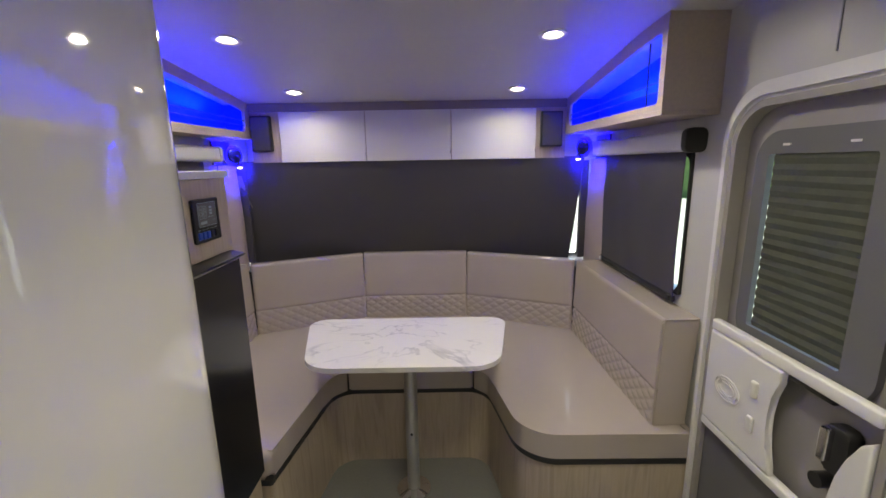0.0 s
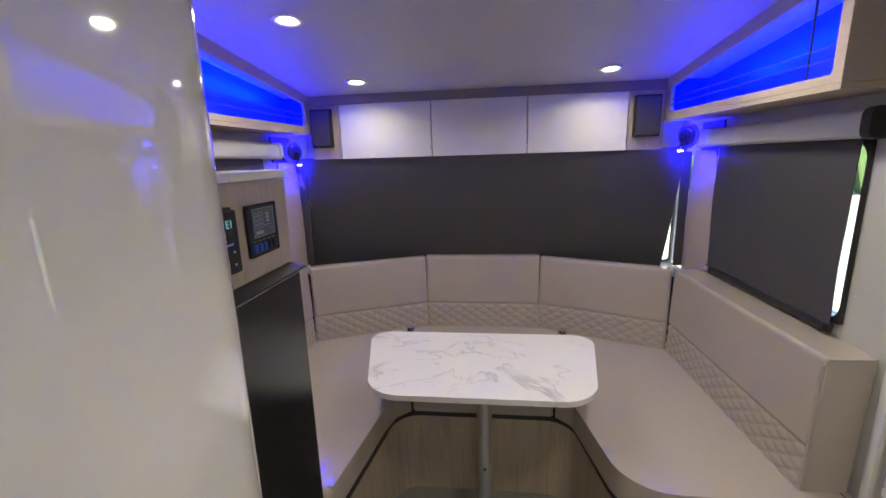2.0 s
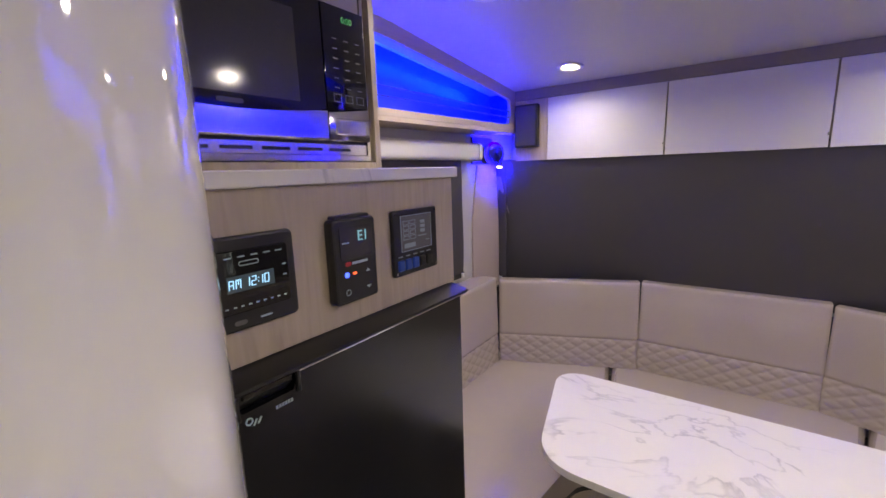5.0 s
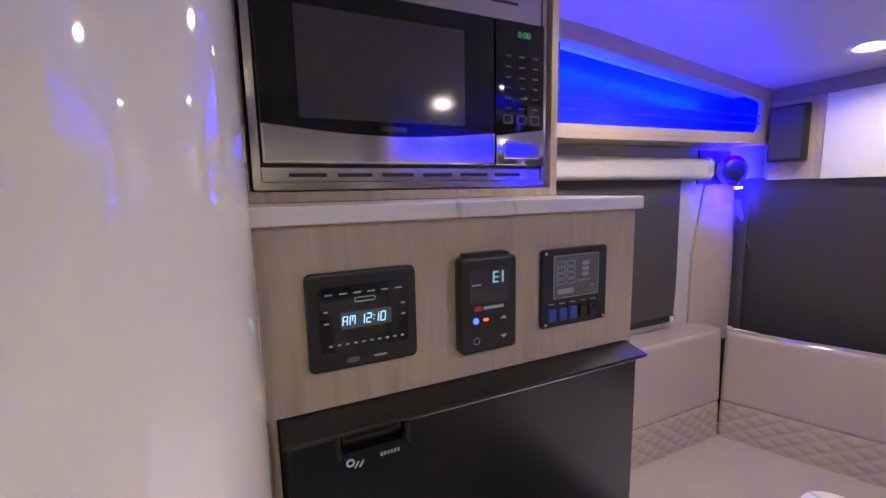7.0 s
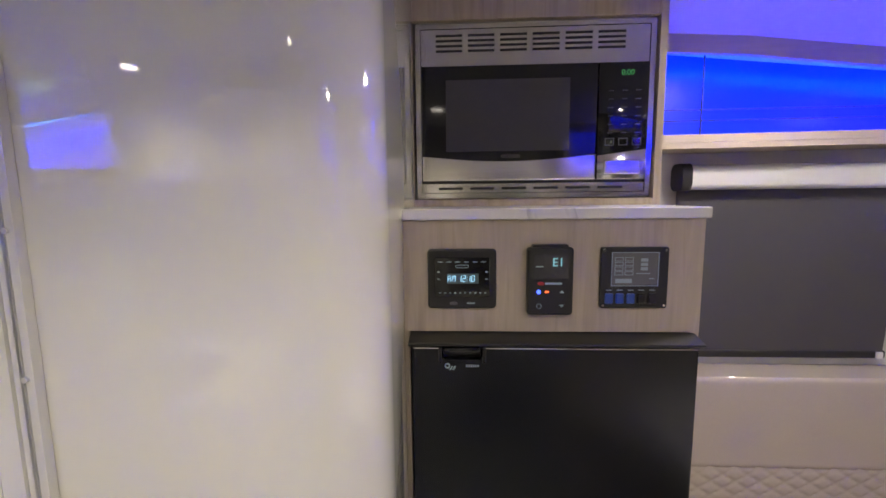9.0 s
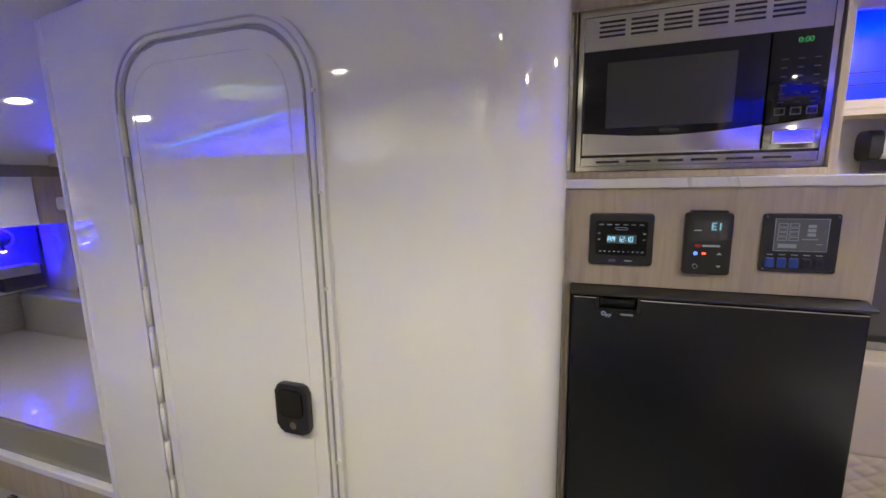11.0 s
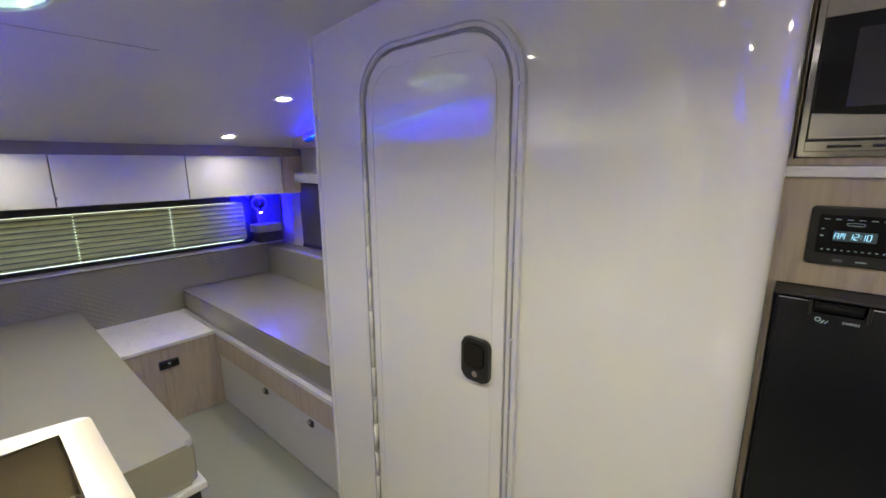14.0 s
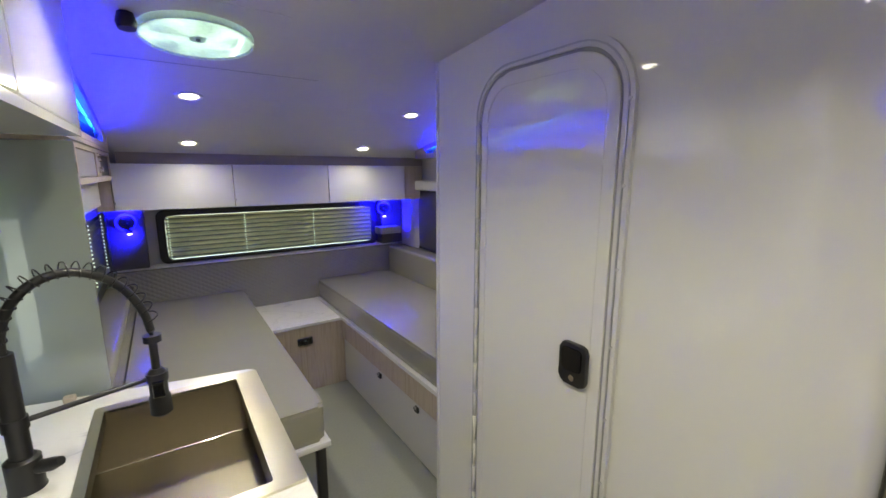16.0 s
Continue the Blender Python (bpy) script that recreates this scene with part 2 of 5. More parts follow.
def part(name, bm, mat, parent=None, label="", smooth=False, kind=""):
    """One mesh object from a bmesh in world coordinates, under a thing or a part."""
    base = BASE[parent.name] if parent else Vector((0, 0, 0))
    if base.length:
        bmesh.ops.translate(bm, vec=-base, verts=bm.verts)
    bmesh.ops.recalc_face_normals(bm, faces=bm.faces)
    me = bpy.data.meshes.new(name)
    bm.to_mesh(me)
    bm.free()
    me.materials.append(mat)
    if smooth:
        me.set_sharp_from_angle(angle=radians(38))
        for f in me.polygons:
            f.use_smooth = len(f.vertices) < 5 and f.area < 0.06
    ob = new(name, me)
    BASE[ob.name] = base
    if parent:
        ob.parent = parent
    return tagged(ob, label, kind=kind)


def single(name, bm, mat, label, category, smooth=False, group="", kind=""):
    return tagged(part(name, bm, mat, None, "", smooth), label, category, group, kind)


def B(x0, x1, y0, y1, z0, z1, bev=0.0, seg=2, bm=None):
    own = bmesh.new()
    r = bmesh.ops.create_cube(own, size=1)
    for v in r["verts"]:
        v.co = Vector(((x0 + x1) / 2 + v.co.x * (x1 - x0), (y0 + y1) / 2 + v.co.y * (y1 - y0), (z0 + z1) / 2 + v.co.z * (z1 - z0)))
    if bev:
        bmesh.ops.bevel(own, geom=list(own.edges), offset=bev, segments=seg, affect="EDGES", profile=0.5)
    if bm is None:
        return own
    return join(bm, own)


def join(bm, other):
    me = bpy.data.meshes.new("tmp")
    other.to_mesh(me)
    other.free()
    bm.from_mesh(me)
    bpy.data.meshes.remove(me)
    return bm


def prism(pts, axis, a, b, bev=0.0, seg=2, bm=None):
    """A polygon in the plane across axis (x: pts are y,z; y: x,z; z: x,y), drawn out from a to b."""
    own = bmesh.new()
    put = {"x": lambda p, h: (h, p[0], p[1]), "y": lambda p, h: (p[0], h, p[1]), "z": lambda p, h: (p[0], p[1], h)}[axis]
    v0 = [own.verts.new(put(p, a)) for p in pts]
    v1 = [own.verts.new(put(p, b)) for p in pts]
    n = len(pts)
    own.faces.new(v0)
    own.faces.new(v1[::-1])
    for i in range(n):
        own.faces.new((v0[i], v0[(i + 1) % n], v1[(i + 1) % n], v1[i]))
    if bev:
        caps = [e for e in own.edges if (e.verts[0] in v0) == (e.verts[1] in v0)]
        bmesh.ops.bevel(own, geom=caps, offset=bev, segments=seg, affect="EDGES", profile=0.5)
    if bm is None:
        return own
    return join(bm, own)


def rounded(pts, r, n=6):
    """A polygon with its corners rounded; r: one radius or one for each corner."""
    out = []
    k = len(pts)
    for i, p in enumerate(pts):
        ri = r[i] if isinstance(r, (list, tuple)) else r
        p, a, b = Vector(p), Vector(pts[i - 1]), Vector(pts[(i + 1) % k])
        if ri <= 0:
            out.append((p.x, p.y))
            continue
        u, w = (a - p).normalized(), (b - p).normalized()
        half = u.angle(w) / 2
        d = min(ri / math.tan(half), 0.49 * (a - p).length, 0.49 * (b - p).length)
        rr = d * math.tan(half)
        c = p + (u + w).normalized() * (rr / math.sin(half))
        s, e = p + u * d - c, p + w * d - c
        a0, a1 = math.atan2(s.y, s.x), math.atan2(e.y, e.x)
        da = (a1 - a0 + math.pi) % (2 * math.pi) - math.pi
        for j in range(n + 1):
            g = a0 + da * j / n
            out.append((c.x + rr * math.cos(g), c.y + rr * math.sin(g)))
    return out


def rect(a0, a1, b0, b1):
    return [(a0, b0), (a1, b0), (a1, b1), (a0, b1)]


def ring(outer, inner, axis, a, b, bm=None):
    """A frame between two outlines of as many points each."""
    own = bmesh.new()
    put = {"x": lambda p, h: (h, p[0], p[1]), "y": lambda p, h: (p[0], h, p[1]), "z": lambda p, h: (p[0], p[1], h)}[axis]
    L4 = [[own.verts.new(put(p, h)) for p in o] for o, h in ((outer, a), (outer, b), (inner, b), (inner, a))]
    n = len(outer)
    for q in range(4):
        A, C = L4[q], L4[(q + 1) % 4]
        for i in range(n):
            own.faces.new((A[i], A[(i + 1) % n], C[(i + 1) % n], C[i]))
    if bm is None:
        return own
    return join(bm, own)


def tube(pts, r, seg=10, bm=None, closed=False):
    own = bmesh.new()
    pts = [Vector(p) for p in pts]
    rows = []
    up = Vector((0, 0, 1))
    for i, p in enumerate(pts):
        d = (pts[min(i + 1, len(pts) - 1)] - pts[max(i - 1, 0)]).normalized()
        s = d.cross(up)
        if s.length < 0.05:
            s = d.cross(Vector((1, 0, 0)))
        s.normalize()
        q = s.cross(d)
        ri = r[i] if isinstance(r, (list, tuple)) else r
        rows.append([own.verts.new(p + (s * math.cos(2 * math.pi * k / seg) + q * math.sin(2 * math.pi * k / seg)) * ri) for k in range(seg)])
    for A, C in zip(rows, rows[1:]):
        for k in range(seg):
            own.faces.new((A[k], A[(k + 1) % seg], C[(k + 1) % seg], C[k]))
    own.faces.new(rows[0])
    own.faces.new(rows[-1][::-1])
    if bm is None:
        return own
    return join(bm, own)


def rod(p, q, r, seg=16, bm=None):
    return tube([p, q], r, seg, bm)


def text(name, body, size, m, mat, parent, depth=0.0006):
    cu = bpy.data.curves.new(name, "FONT")
    cu.body, cu.size, cu.extrude, cu.align_x, cu.align_y = body, size, depth, "CENTER", "CENTER"
    tmp = bpy.data.objects.new(name, cu)
    scene.collection.objects.link(tmp)
    me = bpy.data.meshes.new_from_object(tmp.evaluated_get(bpy.context.evaluated_depsgraph_get()))
    bpy.data.objects.remove(tmp)
    me.transform(Matrix.Translation(-BASE[parent.name]) @ m)
    me.materials.clear()
    me.materials.append(mat)
    ob = new(name, me)
    BASE[ob.name] = BASE[parent.name]
    ob.parent = parent
    return ob


def area_lamp(name, m, sx, sy, power, colour, shape="RECTANGLE", spread=180):
    d = bpy.data.lights.new(name, "AREA")
    d.shape, d.size, d.size_y, d.energy, d.color, d.spread = shape, sx, sy, power, colour, radians(spread)
    ob = new(name, d)
    ob.matrix_world = m
    return ob


# ---- the shell ----
def panel(axis, a, b, u0, u1, w0, w1, holes):
    """A wall slab from a to b across axis, with rectangular openings (u0, u1, w0, w1) that go through it."""
    bm = bmesh.new()
    us = sorted({u0, u1, *[h[0] for h in holes], *[h[1] for h in holes]})
    ws = sorted({w0, w1, *[h[2] for h in holes], *[h[3] for h in holes]})

    def solid(i, j):
        if i < 0 or j < 0 or i >= len(us) - 1 or j >= len(ws) - 1:
            return False
        u, w = (us[i] + us[i + 1]) / 2, (ws[j] + ws[j + 1]) / 2
        return not any(h[0] < u < h[1] and h[2] < w < h[3] for h in holes)

    def at(h, u, w):
        return bm.verts.new((h, u, w) if axis == "x" else (u, h, w))

    def quad(*c):
        bm.faces.new([at(*k) for k in c])
    for i in range(len(us) - 1):
        for j in range(len(ws) - 1):
            if not solid(i, j):
                continue
            p, q, r, s = us[i], us[i + 1], ws[j], ws[j + 1]
            for h in (a, b):
                quad((h, p, r), (h, q, r), (h, q, s), (h, p, s))
            if not solid(i - 1, j):
                quad((a, p, r), (b, p, r), (b, p, s), (a, p, s))
            if not solid(i + 1, j):
                quad((a, q, r), (b, q, r), (b, q, s), (a, q, s))
            if not solid(i, j - 1):
                quad((a, p, r), (b, p, r), (b, q, r), (a, q, r))
            if not solid(i, j + 1):
                quad((a, p, s), (b, p, s), (b, q, s), (a, q, s))
    bmesh.ops.remove_doubles(bm, verts=bm.verts, dist=1e-5)
    return bm


WEST, EAST, SOUTH, NORTH = -1.22, 1.0, -2.58, 2.86
# rear corner openings (y about 2.7) are added, unglazed, to brighten the blind's gaps
single("wall_west", panel("x", WEST - 0.06, WEST, SOUTH - 0.06, NORTH + 0.06, 0, 2.1, [(1.66, 2.24, 1.03, 1.53), (2.70, 2.85, 0.90, 1.50), (-2.07, -1.50, 1.0, 1.36)]), WALL,
       "grey satin side wall panel with window openings", "wall", kind="structure")
single("wall_east", panel("x", EAST, EAST + 0.06, SOUTH - 0.06, NORTH + 0.06, 0, 2.1,
                          [(1.626, 2.34, 1.0, 1.545), (2.66, 2.85, 0.90, 1.50), (0.80, 1.399, 0.04, 1.693), (-0.548, 0.30, 0.965, 1.52), (-2.10, -1.20, 0.98, 1.42)]), WALL,
       "grey satin side wall panel with door opening", "wall", kind="structure")
single("wall_south", panel("y", SOUTH - 0.06, SOUTH, WEST, EAST, 0, 1.6, [(-0.95, 0.60, 0.90, 1.235)]), WALL,
       "grey end wall behind the beds", "wall", kind="structure")
single("wall_north", panel("y", NORTH, NORTH + 0.06, WEST, EAST, 0, 1.95, [(-1.205, 0.985, 0.90, 1.50)]), WALL,
       "grey end wall behind the dinette", "wall", kind="structure")
single("floor", B(WEST, EAST, SOUTH, NORTH, -0.06, 0), FLOOR, "grey-green vinyl floor, lightly mottled", "floor", kind="structure")

HATCH = (0.30, 0.61, -0.755, -0.445)
bm = bmesh.new()
prof = sorted(PROFILE + [(HATCH[2], ceil_z(HATCH[2])), (HATCH[3], ceil_z(HATCH[3]))])
for (ya, za), (yb, zb) in zip(prof, prof[1:]):
    spans = [(WEST, EAST)] if not HATCH[2] <= (ya + yb) / 2 <= HATCH[3] else [(WEST, HATCH[0]), (HATCH[1], EAST)]
    for xa, xb in spans:
        prism([(ya, za), (yb, zb), (yb, zb + 0.05), (ya, za + 0.05)], "x", xa, xb, bm=bm)
single("ceiling", bm, CEILING, "pale satin ceiling, sloping down towards both ends", "ceiling", kind="structure")
bm = bmesh.new()
for y in (-0.86, 0.25, 1.28):
    B(0.02 if y < 0 else -0.30, 0.72, y, y + 0.0025, ceil_z(y) - 0.0012, ceil_z(y) + 0.004, bm=bm)
single("ceiling_seam", bm, SEAL_GREY, "fine joint between pale ceiling panels", "trim", kind="structure")

# outdoors
single("ground", B(-300, 300, -300, 300, -0.75, -0.70), GRASS, "grass around the vehicle", "ground", kind="structure")
bm = bmesh.new()
for i in range(96):
    g = 2 * math.pi * i / 96
    r = 34 + 5 * math.sin(i * 2.3)
    h = 3.2 + 2.2 * noise.noise((i * 0.7, 1, 3)) + 1.5
    bmesh.ops.create_icosphere(bm, subdivisions=2, radius=1, matrix=Matrix.Translation((r * math.cos(g), r * math.sin(g), h * 0.55 - 0.7)) @ Matrix.Diagonal((2.2, 2.2, h, 1)))
for v in bm.verts:
    v.co += v.co.normalized() * 1.3 * noise.noise(v.co * 0.9)
single("backdrop", bm, LEAVES, "distant line of green trees", "trees", kind="structure")

# ---- downlights ----
first = None
for x, y in DOWNLIGHTS:
    z = ceil_z(y)
    slope = math.degrees(math.atan2(ceil_z(y + 0.05) - ceil_z(y - 0.05), 0.1))
    if first is None:
        first = thing("ceiling_downlight", x, y, z, "round recessed white ceiling downlight, switched on", "downlight", "ceiling downlights")
        circle = [(0.052 * math.cos(k * math.pi / 16), 0.052 * math.sin(k * math.pi / 16)) for k in range(32)]
        rim = [(x + a, y + b) for a, b in circle]
        inner = [(x + a * 0.76, y + b * 0.76) for a, b in circle]
        part("bezel", ring(rim, inner, "z", z - 0.006, z + 0.004), WHITE_PLASTIC, first, smooth=True)
        core = [(x + a * 0.60, y + b * 0.60) for a, b in circle]
        part("reflector", ring(inner, core, "z", z - 0.0035, z + 0.003), LAMP_RIM, first, "warm glowing reflector ring", True)
        part("lens", prism(core, "z", z - 0.0045, z + 0.003, 0.0015), LAMP, first, "glowing frosted lens", True)
        first.rotation_euler = (radians(slope), 0, 0)
    else:
        copy_thing(first, pose(x, y, z, slope, 0, 0))
    area_lamp("downlight_lamp", pose(x, y, z - 0.012, slope, 0, 0), 0.075, 0.075, LAMP_POWER * (0.42 if y < -1.5 else 0.75 if y < -1 else 0.85 if y < 0 else 1.2 if y < 1 else 1.1 if y < 2 else 0.44), (1.0, 0.925, 0.71), "DISK", 125 if -1 < y < 0 else 138 if -1 < y < 1 else 168 if -1 < y < 2 else 152)

# ---- bathroom pod with its door ----
POD_X = -0.321
# the long wall bows away before it turns the corner
bow = [(POD_X - (k * 0.0195) ** 2 / 3.46, 0.46 + k * 0.0195) for k in range(11)]
turn = math.atan(0.195 / 1.73)
cr = (0.767 - bow[-1][1]) / (1 - math.sin(turn))
cx, cy = bow[-1][0] - cr * math.cos(turn), bow[-1][1] - cr * math.sin(turn)
arc = [(cx + cr * math.cos(turn + (math.pi / 2 - turn) * k / 24), cy + cr * math.sin(turn + (math.pi / 2 - turn) * k / 24)) for k in range(1, 25)]
pts = [(WEST + 0.002, 0.767), (WEST + 0.002, -0.51), (POD_X - 0.012, -0.51), (POD_X - 0.0035, -0.5065), (POD_X, -0.498), *bow, *arc]
bm = prism(pts, "z", 0.0, 2.0)
for v in bm.verts:
    if v.co.z > 1:
        v.co.z = ceil_z(v.co.y) + 0.012
pod = thing("bathroom_pod", -0.77, 0.12, 0, "glossy white moulded bathroom compartment reaching the ceiling", "bathroom pod")
part("shell", bm, WHITE_GLOSS, pod, smooth=True)
part("corner_trim", rod((POD_X - 0.004, -0.509, 0.0), (POD_X - 0.004, -0.509, ceil_z(-0.51) - 0.002), 0.010, 12), WHITE_PLASTIC, pod, "thin white corner bead", True)

door = thing("bathroom_door", POD_X, 0.03, 0.06, "closed glossy white rounded-corner bathroom door", "door")
o1, o2, o3 = (rounded(rect(-0.226 - d, 0.272 + d, 0.07 - d, 1.826 + d), 0.125 + d, 8) for d in (0.0, 0.010, 0.038))
part("door_leaf", prism(o1, "x", POD_X + 0.001, POD_X + 0.011, 0.004), WHITE_GLOSS, door, "glossy white door leaf", True)
part("seal", ring(o2, o1, "x", POD_X + 0.001, POD_X + 0.005), SEAL_GREY, door, "grey shadow gap seal", True)
part("door_frame", ring(o3, o2, "x", POD_X + 0.001, POD_X + 0.014), WHITE_PLASTIC, door, "white raised aluminium surround", True)
o4 = rounded(rect(-0.226 - 0.024, 0.272 + 0.026, 0.046, 1.826 + 0.024), 0.15, 8)
o5 = rounded(rect(-0.226 - 0.020, 0.272 + 0.022, 0.050, 1.826 + 0.020), 0.146, 8)
part("insert_strip", ring(o4, o5, "x", POD_X + 0.013, POD_X + 0.017), GREY_METAL, door, "grey screw-cover strip", True)
o6 = rounded(rect(-0.200, 0.238, 0.10, 1.79), 0.10, 8)
o7 = rounded(rect(-0.197, 0.235, 0.103, 1.787), 0.098, 8)
part("moulding", ring(o6, o7, "x", POD_X + 0.010, POD_X + 0.0125), WHITE_GLOSS, door, "fine moulded edge line", True)
hinge = part("hinge", rod((POD_X + 0.012, -0.240, 0.2), (POD_X + 0.012, -0.240, 1.70), 0.0045, 8), WHITE_PLASTIC, door, "long white piano hinge", True)
for k in range(14):
    z0 = 0.21 + k * 0.106
    part("knuckle", rod((POD_X + 0.013, -0.240, z0), (POD_X + 0.013, -0.240, z0 + (0.098 if k % 2 else 0.09)), 0.0075 if k % 2 else 0.0058, 8), WHITE_GLOSS, hinge, smooth=True)
for z in (0.33, 0.53, 0.715, 0.90, 1.10, 1.30, 1.50, 1.695):
    part("screw", rod((POD_X + 0.012, 0.300, z), (POD_X + 0.018, 0.300, z), 0.0042, 8), WHITE_PLASTIC, door)
for z in (0.30, 0.75, 1.2, 1.6):
    part("screw", rod((POD_X + 0.012, -0.256, z), (POD_X + 0.016, -0.256, z), 0.003, 8), WHITE_PLASTIC, door)
latch = part("latch", prism(rounded(rect(0.150, 0.238, 0.954, 1.074), 0.018, 6), "x", POD_X + 0.009, POD_X + 0.026, 0.006), BLACK, door, "black recessed paddle latch", True)
part("paddle", prism(rounded(rect(0.163, 0.225, 0.998, 1.062), 0.010, 5), "x", POD_X + 0.024, POD_X + 0.032, 0.004), BLACK_GLOSS, latch, smooth=True)
part("lock", rod((POD_X + 0.024, 0.197, 0.977), (POD_X + 0.030, 0.197, 0.977), 0.009, 16), CHROME, latch, "small chrome key lock", True)


# ---- appliance column: cabinet, fridge, microwave, controls ----
Y0, Y1, FX = 0.762, 1.346, -0.612
cab = thing("appliance_cabinet", -0.9, 1.05, 0, "tall greyed-oak cabinet around fridge and microwave", "cabinet")
part("fascia", prism([(Y0, 0), (0.776, 0), (0.776, 1.270), (Y1, 1.270), (Y1, 1.493), (Y0, 1.493)], "x", FX - 0.016, FX), WOOD, cab, "oak-grain control fascia")
part("side_panel", B(WEST + 0.003, FX - 0.001, Y1 - 0.016, Y1, 0.0, 1.2695), WOOD, cab)
part("upper_side", B(WEST + 0.003, FX - 0.017, Y1 - 0.016, Y1, 1.2705, 1.493), WOOD, cab)
part("plinth", B(FX - 0.016, FX, 0.777, Y1 - 0.017, 0.0, 0.455), WOOD, cab)
top = ceil_z(1.3)
HX = -0.816
part("upper_side", B(WEST + 0.003, HX, 1.336, 1.352, 1.517, top - 0.01), WOOD, cab)
part("upper_side", B(WEST + 0.003, HX, 0.764, 0.7685, 1.517, top + 0.02), WOOD, cab)
part("header", B(HX - 0.016, HX, 0.769, 1.335, 1.946, top - 0.004), WOOD, cab)
part("bottom_rail", B(HX - 0.016, HX, 0.769, 1.335, 1.517, 1.533), WOOD, cab)
part("back_panel", B(WEST + 0.003, WEST + 0.02, 0.769, 1.335, 1.517, top - 0.004), WOOD, cab)
single("ledge", B(WEST + 0.003, -0.600, Y0, 1.351, 1.494, 1.5155, 0.003), MARBLE, "white marble-effect ledge under the microwave", "countertop")
part("edge_band", B(-0.6002, -0.5985, Y0 + 0.002, 1.349, 1.4960, 1.5135, 0.0004), MARBLE, bpy.data.objects["ledge"], "thin marble-effect edge band")

disc_at = lambda y, z, r: [(y + r * math.cos(k * math.pi / 8), z + r * math.sin(k * math.pi / 8)) for k in range(16)]
fr = thing("fridge", -0.88, 1.05, 0.456, "compact black fridge built into the cabinet", "fridge")
part("body", B(-1.17, -0.618, 0.778, 1.328, 0.458, 1.262, 0.004), BLACK, fr)
notch = [(0.783, 0.466), (1.336, 0.466), (1.336, 1.247), (0.924, 1.247), (0.922, 1.216), (0.842, 1.216), (0.840, 1.247), (0.783, 1.247)]
dr = part("door", prism(notch, "x", -0.616, -0.588, 0.004, 3), FRIDGE_BLACK, fr, "satin black fridge door", True)
part("top_bezel", prism([(-0.617, 1.250), (-0.574, 1.251), (-0.569, 1.255), (-0.570, 1.259), (-0.611, 1.268), (-0.617, 1.268)], "y", 0.778, 1.338, 0.0015), BLACK, fr, "sloping black top bezel", True)
part("edge_strip", B(-0.590, -0.5865, 0.926, 1.333, 1.2425, 1.2445), CHROME, dr)
part("edge_strip", B(-0.590, -0.5865, 0.786, 0.838, 1.2425, 1.2445), CHROME, dr)
hd = part("handle", prism([(-0.614, 1.2175), (-0.606, 1.2175), (-0.590, 1.233), (-0.588, 1.246), (-0.614, 1.246)], "y", 0.845, 0.919, 0.0015), BLACK, dr, "black recessed latch handle", True)
part("grip", B(-0.592, -0.586, 0.847, 0.917, 1.2365, 1.2455, 0.002), BLACK_GLOSS, hd)
for y in (0.836, 0.923):
    part("cheek", B(-0.590, -0.584, y, y + 0.006, 1.214, 1.246, 0.0015), BLACK, hd)
part("badge", ring(disc_at(0.853, 1.207, 0.0052), disc_at(0.853, 1.207, 0.0032), "x", -0.5885, -0.5868), INK, dr, "pale badge mark")
for a in (0.857, 0.863):
    part("badge", prism([(a, 1.199), (a + 0.0025, 1.199), (a + 0.007, 1.2065), (a + 0.0045, 1.2065)], "x", -0.5885, -0.5868), INK, dr)
for k in range(6):
    part("badge", B(-0.5885, -0.5868, 0.890 + k * 0.0044, 0.893 + k * 0.0044, 1.205, 1.2095), SOFT_INK, dr)

mw = thing("microwave", -0.95, 1.05, 1.534, "built-in stainless steel microwave with black glass door", "microwave")
MX = -0.828
ry = lambda px: 0.774 + (px - 733) / 430 * 0.556
part("body", B(-1.15, MX - 0.016, 0.785, 1.320, 1.540, 1.93), BLACK, mw)
bm = ring(rounded(rect(0.774, 1.331, 1.536, 1.942), 0.004, 2), rounded(rect(0.786, 1.319, 1.548, 1.930), 0.003, 2), "x", MX - 0.014, MX + 0.003)
part("trim_frame", bm, STEEL, mw, "bright steel trim frame", True)
part("upper_grille", B(MX - 0.015, MX, 0.787, 1.318, 1.8465, 1.929), STEEL, mw, "steel grille panel")
for g in range(6):
    for k in range(4):
        c = 0.787 + 0.036 + g * 0.0755
        zz = 1.878 + k * 0.0115
        part("vent_slot", B(MX - 0.002, MX + 0.0006, c, c + 0.062, zz, zz + 0.0052), BLACK, mw)
part("lower_grille", B(MX - 0.015, MX, 0.787, 1.318, 1.549, 1.571), STEEL, mw, "steel grille panel")
for g in range(6):
    c = 0.787 + 0.040 + g * 0.0765
    part("vent_slot", B(MX - 0.002, MX + 0.0006, c, c + 0.058, 1.5565, 1.5625), BLACK, mw)
arc = [(ry(745) + (1.197 - ry(745)) * k / 16, 1.641 - 0.018 * math.sin(math.pi * (k / 16 * 0.86 + 0.07))) for k in range(17)]
dr = part("door", prism([(ry(745), 1.842), *arc, (1.197, 1.842)], "x", MX - 0.010, MX + 0.018, 0.002), BLACK_GLOSS, mw, "black glass door", True)
part("window", B(MX + 0.017, MX + 0.0192, 0.846, 1.134, 1.646, 1.810), WINDOW_MESH, dr, "grey mesh viewing window")
part("handle_strip", prism([(ry(745), 1.577), (1.197, 1.577), *[(a, b - 0.001) for a, b in arc[::-1]]], "x", MX - 0.010, MX + 0.021, 0.003), STEEL, dr, "polished steel lower door strip", True)
